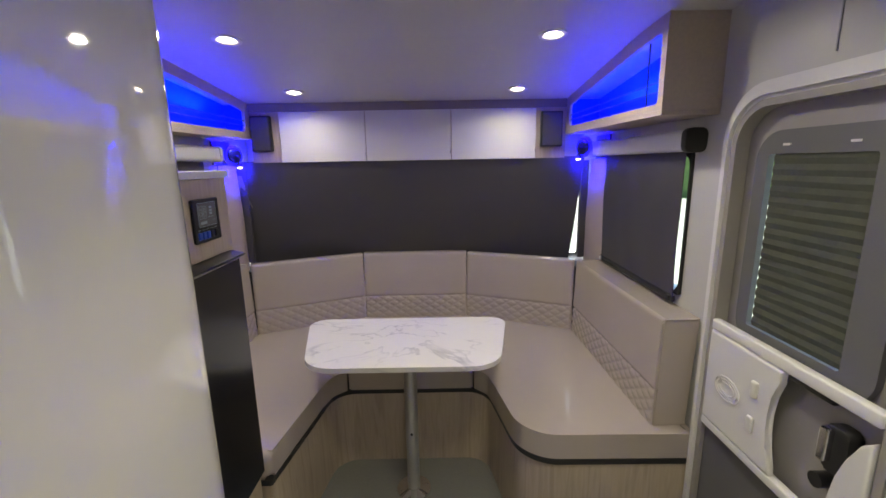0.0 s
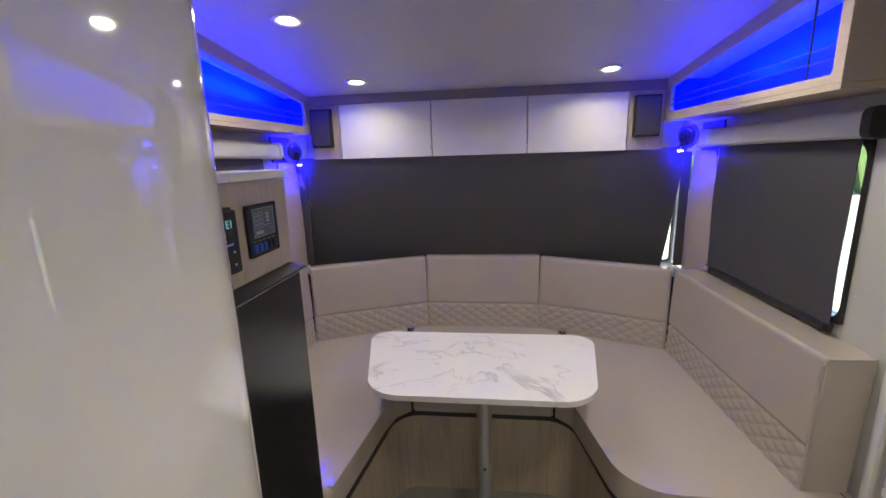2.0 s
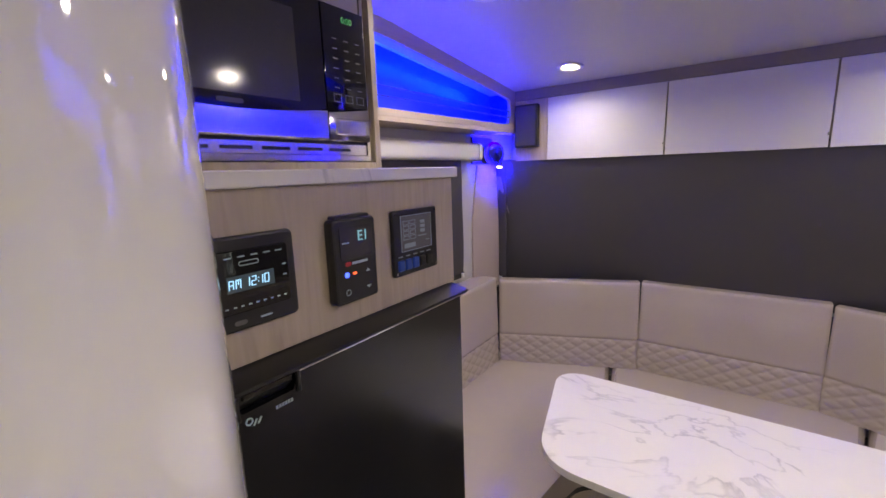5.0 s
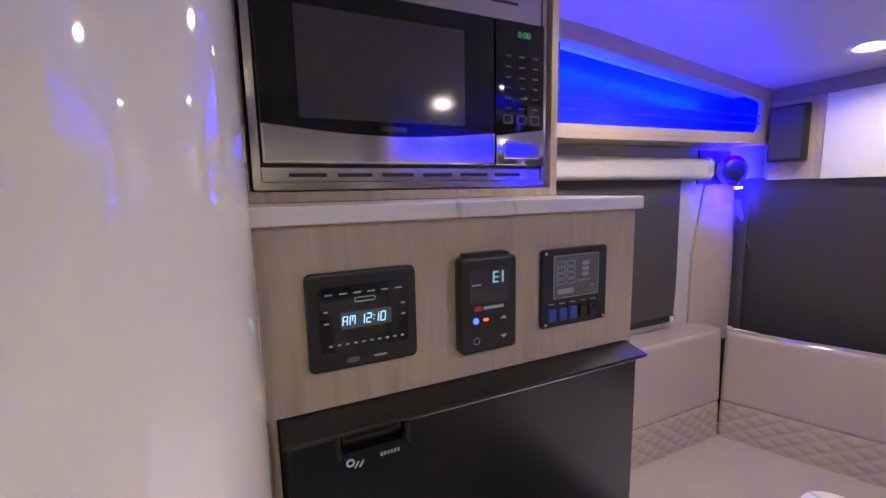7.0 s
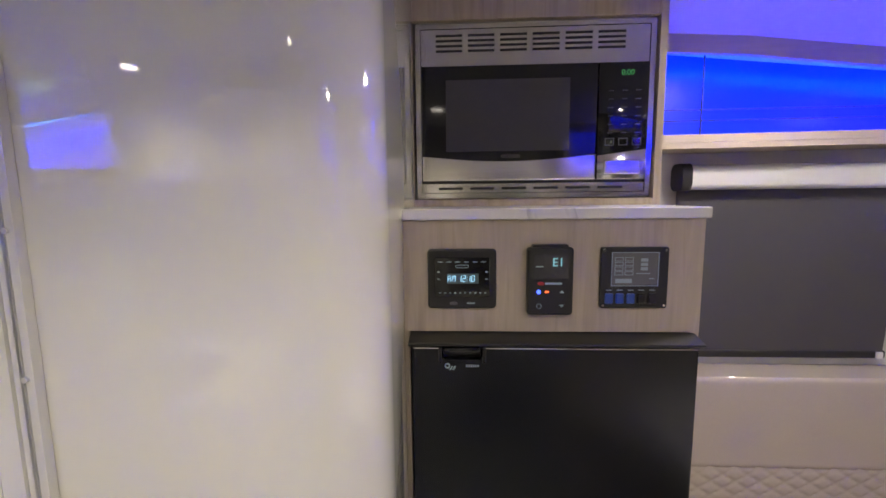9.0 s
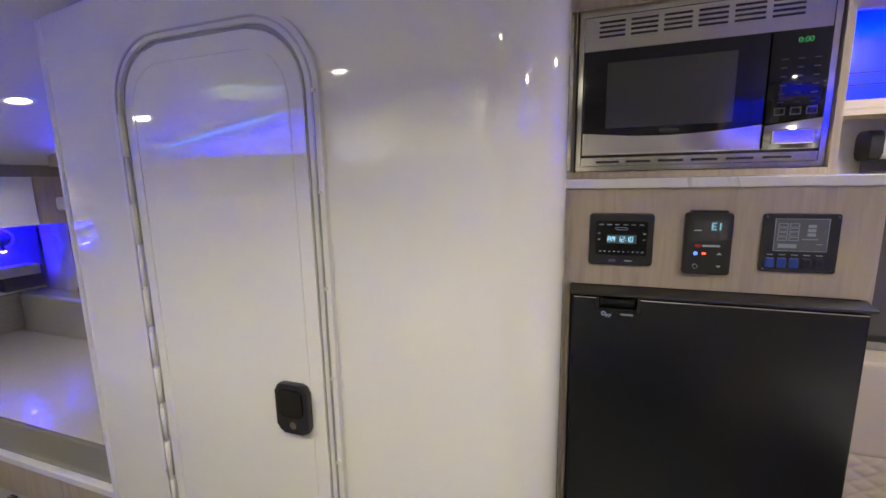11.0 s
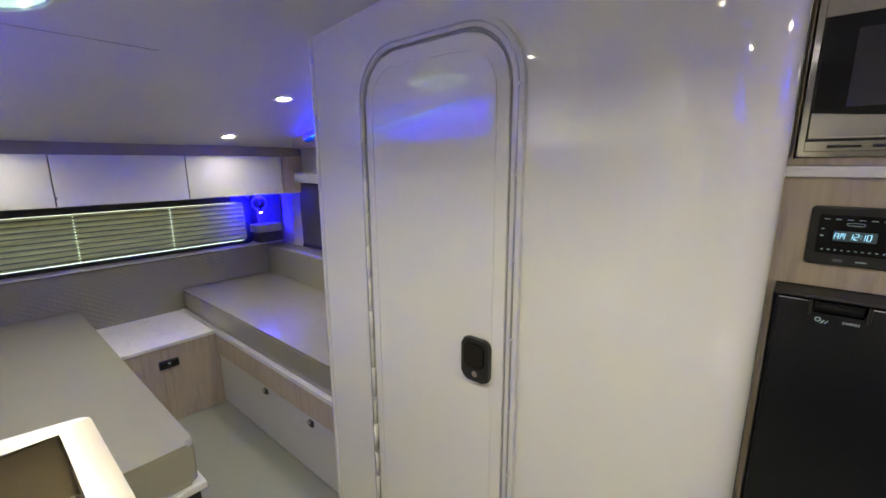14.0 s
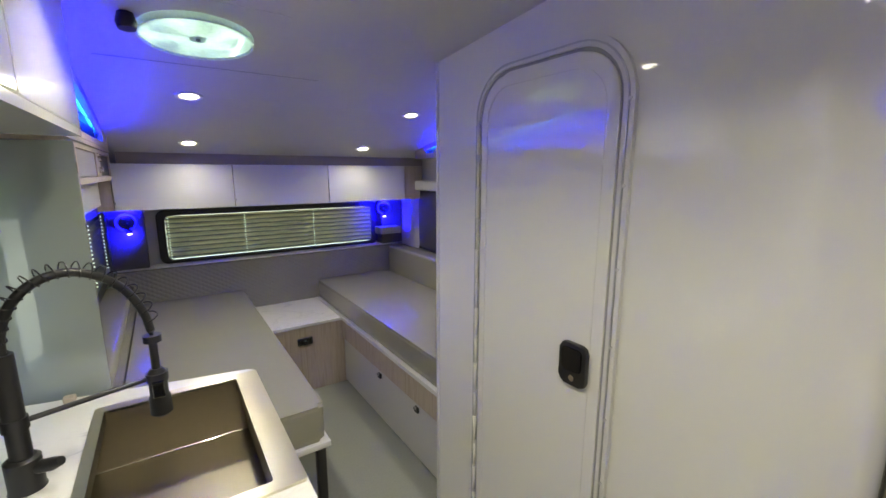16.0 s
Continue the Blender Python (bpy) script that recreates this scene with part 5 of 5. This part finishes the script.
toward = lambda p, r: (0.452 + r * (p[0] - 0.452) / math.hypot(p[0] - 0.452, p[1] - FY), FY + r * (p[1] - FY) / math.hypot(p[0] - 0.452, p[1] - FY))
edge = [(0.452 + 0.225 * max(-1, min(1, 1.35 * math.cos(k * math.pi / 24))), FY + 0.225 * max(-1, min(1, 1.35 * math.sin(k * math.pi / 24)))) for k in range(48)]
fan_part("garnish", ring(edge, [toward(p, 0.149) for p in edge], "z", fz - 0.0035, fz + 0.003), CEILING, "square white ceiling garnish", True)
fan_part("rim", ring(disc(0.148), disc(0.142), "z", fz - 0.022, fz + 0.004), FROST, "pale rim", True)
fan_part("cover", prism(disc(0.141), "z", fz - 0.016, fz - 0.013), FAN_COVER, "pale green translucent cover")
for k in range(5):
    g = k * math.pi * 0.4 + 0.4
    fan_part("blade", prism(rounded([(0.452 + 0.03 * math.cos(g), FY + 0.03 * math.sin(g)), (0.452 + 0.135 * math.cos(g - 0.33), FY + 0.135 * math.sin(g - 0.33)), (0.452 + 0.135 * math.cos(g + 0.42), FY + 0.135 * math.sin(g + 0.42))], 0.012, 3), "z", fz + 0.022, fz + 0.025), FAN_BLADE)
fan_part("motor", rod((0.452, FY, fz - 0.010), (0.452, FY, fz + 0.03), 0.024, 20), FAN_BLADE, smooth=True)
fan_part("bolt", rod((0.452, FY, fz - 0.020), (0.452, FY, fz - 0.014), 0.006, 10), GREY_DARK)
fan_part("knob", tube([(0.615, FY + 0.075, fz - 0.045), (0.615, FY + 0.075, fz - 0.03), (0.615, FY + 0.075, fz - 0.006)], [0.020, 0.024, 0.018], 14), BLACK, "black crank knob", True)
area_lamp("hatch_sky", pose(0.452, FY, fz + 0.060, 0, 0, 0), 0.28, 0.28, HATCH_POWER, (1.0, 1.0, 0.90))
part("dome", B(0.285, 0.625, FY - 0.18, FY + 0.18, fz + 0.085, fz + 0.092, 0.003), FROST, fn, "translucent roof dome")

# ---- bed end ----
def mattress(x0, x1, y0, y1, label):
    t = thing("mattress", (x0 + x1) / 2, (y0 + y1) / 2, 0.505, label, "mattress", "twin beds")
    own = prism(rounded(rect(x0, x1, y0, y1), 0.025, 5), "z", 0.505, 0.652, 0.024, 4)
    part("cover", own, LEATHER_BED, t, smooth=True)
    for z in (0.517, 0.640):
        edge = [(a, b, z) for a, b in rounded(rect(x0 + 0.003, x1 - 0.003, y0 + 0.003, y1 - 0.003), 0.024, 5)]
        part("seam", tube(edge + edge[:1], 0.0035, 6), LEATHER_BED, t, "stitched seam", True)


MX0, MX1, BX = -0.422, 0.150, -2.490
mattress(-1.055, MX0, BX, -0.515, "grey leatherette mattress on the bed platform")
mattress(MX1, 0.795, BX, -0.59, "grey leatherette mattress on a raised bed platform")
pw = thing("bed_base", -0.8, -1.5, 0, "oak bed base with pale lower lockers", "bed base", "bed bases")
part("platform", B(WEST + 0.004, -0.398, BX, -0.513, 0.480, 0.503), WHITE_PLASTIC, pw, "white edged bed platform")
part("front_rail", B(-0.425, -0.405, -1.905, -0.513, 0.342, 0.479), WOOD, pw, "oak front rail")
part("locker_front", B(-0.434, -0.416, -1.905, -0.513, 0.012, 0.340), WALL, pw, "pale locker front")
part("side", B(WEST + 0.004, -0.46, -0.531, -0.513, 0.0, 0.334), WOOD, pw)
for y in (-1.302, -0.854):
    lt = part("catch", B(-0.418, -0.404, y - 0.018, y + 0.018, 0.285, 0.315, 0.003), BLACK, pw, "small black push catch")
    part("catch_tongue", B(-0.406, -0.396, y - 0.010, y + 0.010, 0.306, 0.317), CHROME, lt)
pe = thing("bed_base", 0.55, -1.5, 0, "white edged bed base on black legs", "bed base", "bed bases")
part("platform", B(MX1 - 0.014, EAST - 0.004, BX, -0.575, 0.478, 0.503, 0.004), WHITE_PLASTIC, pe, "white edged bed platform", True)
part("body", B(0.30, EAST - 0.004, -1.905, -0.595, 0.0, 0.470), WOOD, pe, "oak locker body")
for y in (-0.60, -1.85):
    part("leg", B(MX1 + 0.004, MX1 + 0.040, y - 0.02, y + 0.02, 0.0, 0.477, 0.008), BLACK, pe, "black leg", True)

nb = thing("bedside_unit", -0.12, -2.2, 0, "oak bedside unit between the beds", "bedside unit")
part("front", B(-0.43, 0.30, -1.925, -1.908, 0.0, 0.476), WOOD, nb)
part("top", B(-0.396, MX1 - 0.016, BX, -1.900, 0.478, 0.500, 0.003), MARBLE, nb, "white marble-effect top")
ou = thing("wall_outlet", -0.13, -1.907, 0.35, "black double power socket on the oak front", "socket")
part("plate", prism(rounded(rect(-0.185, -0.082, 0.350, 0.402), 0.008, 4), "y", -1.9075, -1.895, 0.003), BLACK, ou, smooth=True)
for x in (-0.160, -0.107):
    part("cover", prism(rounded(rect(x - 0.018, x + 0.018, 0.362, 0.392), 0.004, 3), "y", -1.8955, -1.888, 0.002), BLACK_GLOSS, ou, smooth=True)
part("mark", B(-0.145, -0.122, -1.8955, -1.8925, 0.380, 0.384), INK, ou)

hb = backrest((0.90, BX + 0.004), (-1.10, BX + 0.004), 0.50, 0.885, 0.045, 0.0, LEATHER_BED, "grey leatherette headboard quilted in small diamonds", 0.38, 0.05, "headboard", "", 0)
part("piping", rod((-1.095, BX - 0.004, 0.884), (0.895, BX - 0.004, 0.884), 0.006, 8), LEATHER_BED, hb, "rounded top piping", True)
single("window_ledge", B(WEST + 0.003, EAST - 0.003, SOUTH + 0.003, BX + 0.02, 0.887, 0.899, 0.003), WHITE_PLASTIC, "pale ledge under the bed window", "ledge", kind="structure")
for w, s in ((WEST, 1), (EAST, -1)):
    x0, x1 = sorted((w + s * 0.003, w + s * (0.160 if s > 0 else 0.200)))
    single("side_bolster", B(x0, x1, BX + 0.03, -0.515 if s > 0 else -0.60, 0.504, 0.885 if s > 0 else 0.80, 0.022, 4), LEATHER_BED, "grey padded bolster between mattress and side wall", "bolster", True, "side bolsters")

bank("overhead_cabinet", 0, [-1.050, -0.422, 0.198, 0.815], -2.10, 1, 1.312, 1.578, SOUTH + 0.02, "glossy white flap-door cabinet above the bed window")
single("cabinet_trim", prism([(-2.12, 1.580), (-2.104, 1.580), (-2.104, ceil_z(-2.104) - 0.001), (-2.12, ceil_z(-2.12) - 0.001)], "x", WEST + 0.004, EAST - 0.22), TRIM_BROWN,
       "taupe strip along the ceiling", "trim", kind="structure")
for xa, xb in ((WEST + 0.004, -1.052), (0.817, EAST - 0.004)):
    single("end_panel", B(xa, xb, SOUTH + 0.02, -2.106, 1.312, 1.578), WOOD, "greyed oak end panel beside the cabinets", "panel")

# pleated window blind
pb = thing("pleated_blind", -0.18, SOUTH + 0.02, 0.92, "dark framed pleated blind glowing with daylight", "blind")
part("surround", ring(rounded(rect(-1.0, 0.64, 0.900, 1.275), 0.05, 6), rounded(rect(-0.945, 0.590, 0.925, 1.235), 0.035, 6), "y", SOUTH + 0.013, SOUTH + 0.040), BLACK, pb, "dark surround", True)
bm = bmesh.new()
n = 9
rows = [[bm.verts.new((x, SOUTH + 0.020 + (0.014 if k % 2 else 0.0), 0.93 + 0.30 * k / (2 * n))) for k in range(2 * n + 1)] for x in (-0.943, 0.588)]
for k in range(2 * n):
    bm.faces.new((rows[0][k], rows[0][k + 1], rows[1][k + 1], rows[1][k]))
bmesh.ops.solidify(bm, geom=bm.faces[:], thickness=0.0010)
part("pleats", bm, PLEAT, pb, "olive pleated cloth lit from behind")
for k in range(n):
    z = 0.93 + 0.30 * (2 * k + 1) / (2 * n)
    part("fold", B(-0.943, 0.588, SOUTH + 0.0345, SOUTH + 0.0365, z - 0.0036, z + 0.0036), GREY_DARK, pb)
for x in (-0.43, 0.087, 0.572):
    bm = bmesh.new()
    for k in range(16):
        rod((x, SOUTH + 0.036, 0.938 + k * 0.0185), (x, SOUTH + 0.0375, 0.938 + k * 0.0185), 0.0040, 6, bm)
    part("cord_hole_glow", bm, DAY_GLOW, pb, "row of glowing studs imitating daylight through cord holes")
# solid glowing bar in place of daylight under the blind
part("gap_glow", B(-0.93, 0.57, SOUTH + 0.012, SOUTH + 0.0195, 0.902, 0.9235), DAY_GLOW, pb)

reading_lamp(-1.02, -2.44, 1.225, 1, (0.35, 0.94, 0), "black swivel reading lamp with blue ring beside the bed")
reading_lamp(0.80, -2.44, 1.215, -1, (-0.35, 0.94, 0), "black swivel reading lamp with blue ring beside the bed")
for xa, xb in ((-1.20, -1.0), (0.70, 0.985)):
    single("lamp_panel", B(xa, xb, SOUTH + 0.014, -2.445, 0.905, 1.310, 0.004), GLOW_BACKING, "smooth corner panel behind the reading lamp, darkened to deepen the blue glow", "panel", kind="structure")
single("corner_shelf", B(-1.13, -0.93, -2.444, -2.33, 1.005, 1.065, 0.006), GREY_FRAME, "small grey box shelf in the bed corner", "shelf", True)

sc = thing("side_cabinet", 0.90, -1.45, 1.49, "low pale oak cabinet with grey and black fronts under the locker", "cabinet")
part("body", B(0.816, EAST - 0.003, -2.00, -0.90, 1.490, 1.628), WOOD_H, sc)
fo, fi = rect(-2.00, -0.90, 1.490, 1.628), rect(-1.975, -0.925, 1.512, 1.612)
part("face_frame", ring(fo, fi, "x", 0.800, 0.8155), WOOD_H, sc, "pale oak face frame")
part("flap", B(0.806, 0.8155, -1.44, -0.928, 1.515, 1.609, 0.002), GREY_FRAME, sc, "glossy grey flap")
part("grille", B(0.806, 0.8155, -1.972, -1.62, 1.515, 1.609, 0.002), BLACK, sc, "black grille front")
part("divider", B(0.804, 0.8155, -1.60, -1.46, 1.513, 1.611), WOOD_H, sc)
for z in (1.540, 1.588):
    part("catch", rod((0.790, -1.53, z), (0.8045, -1.53, z), 0.014, 14), CHROME, sc, "round chrome catch", True)
single("side_valance", prism(rounded([(0.872, 1.345), (EAST - 0.003, 1.345), (EAST - 0.003, 1.486), (0.872, 1.486)], 0.008, 4), "y", -2.10, -0.95), WHITE_PLASTIC, "white moulded valance above the bedside blind", "valance", True, kind="structure")
eb = thing("pleated_blind", 0.91, -1.75, 0.93, "dark framed pleated blind beside the bed", "blind")
part("surround", ring(rounded(rect(-2.43, -1.05, 0.905, 1.342), 0.05, 6), rounded(rect(-2.33, -1.10, 0.955, 1.30), 0.035, 6), "x", 0.890, 0.925), BLACK, eb, "dark surround", True)
bm = bmesh.new()
rows = [[bm.verts.new((0.905 + (0.014 if k % 2 else 0.0), y, 0.955 + 0.345 * k / 20)) for k in range(21)] for y in (-2.33, -1.10)]
for k in range(20):
    bm.faces.new((rows[0][k], rows[0][k + 1], rows[1][k + 1], rows[1][k]))
bmesh.ops.solidify(bm, geom=bm.faces[:], thickness=0.0010)
part("pleats", bm, PLEAT_DOOR, eb, "olive pleated cloth")
for y in (-1.76, -2.28):
    bm = bmesh.new()
    for k in range(16):
        rod((0.8985, y, 0.965 + k * 0.0205), (0.9035, y, 0.965 + k * 0.0205), 0.0032, 6, bm)
    part("cord_hole_glow", bm, DAY_GLOW, eb, "row of glowing studs imitating daylight through cord holes")
# tan of light passing through the blind's folded corner is put into its colour
single("blind_tab", sheet((-1.172, 2.640, 1.285), (-1.118, 2.632, 1.265), (-1.150, 2.590, 1.470), (-1.190, 2.592, 1.475), 0.006, 8), TRIM_BROWN, "folded cloth corner at the blind's edge, coloured tan for light through it", "cloth", True)

single("wall_seam", B(EAST - 0.0025, EAST + 0.002, 1.105, 1.109, 1.77, 2.01), SEAL_GREY, "fine upright joint in the wall panel over the door", "trim", kind="structure")
for y in (1.021, 1.213):
    part("shade_clip", B(EAST + 0.0005, EAST + 0.0035, y - 0.012, y + 0.012, 1.557, 1.563), WHITE_PLASTIC, ed, "small white shade clip")
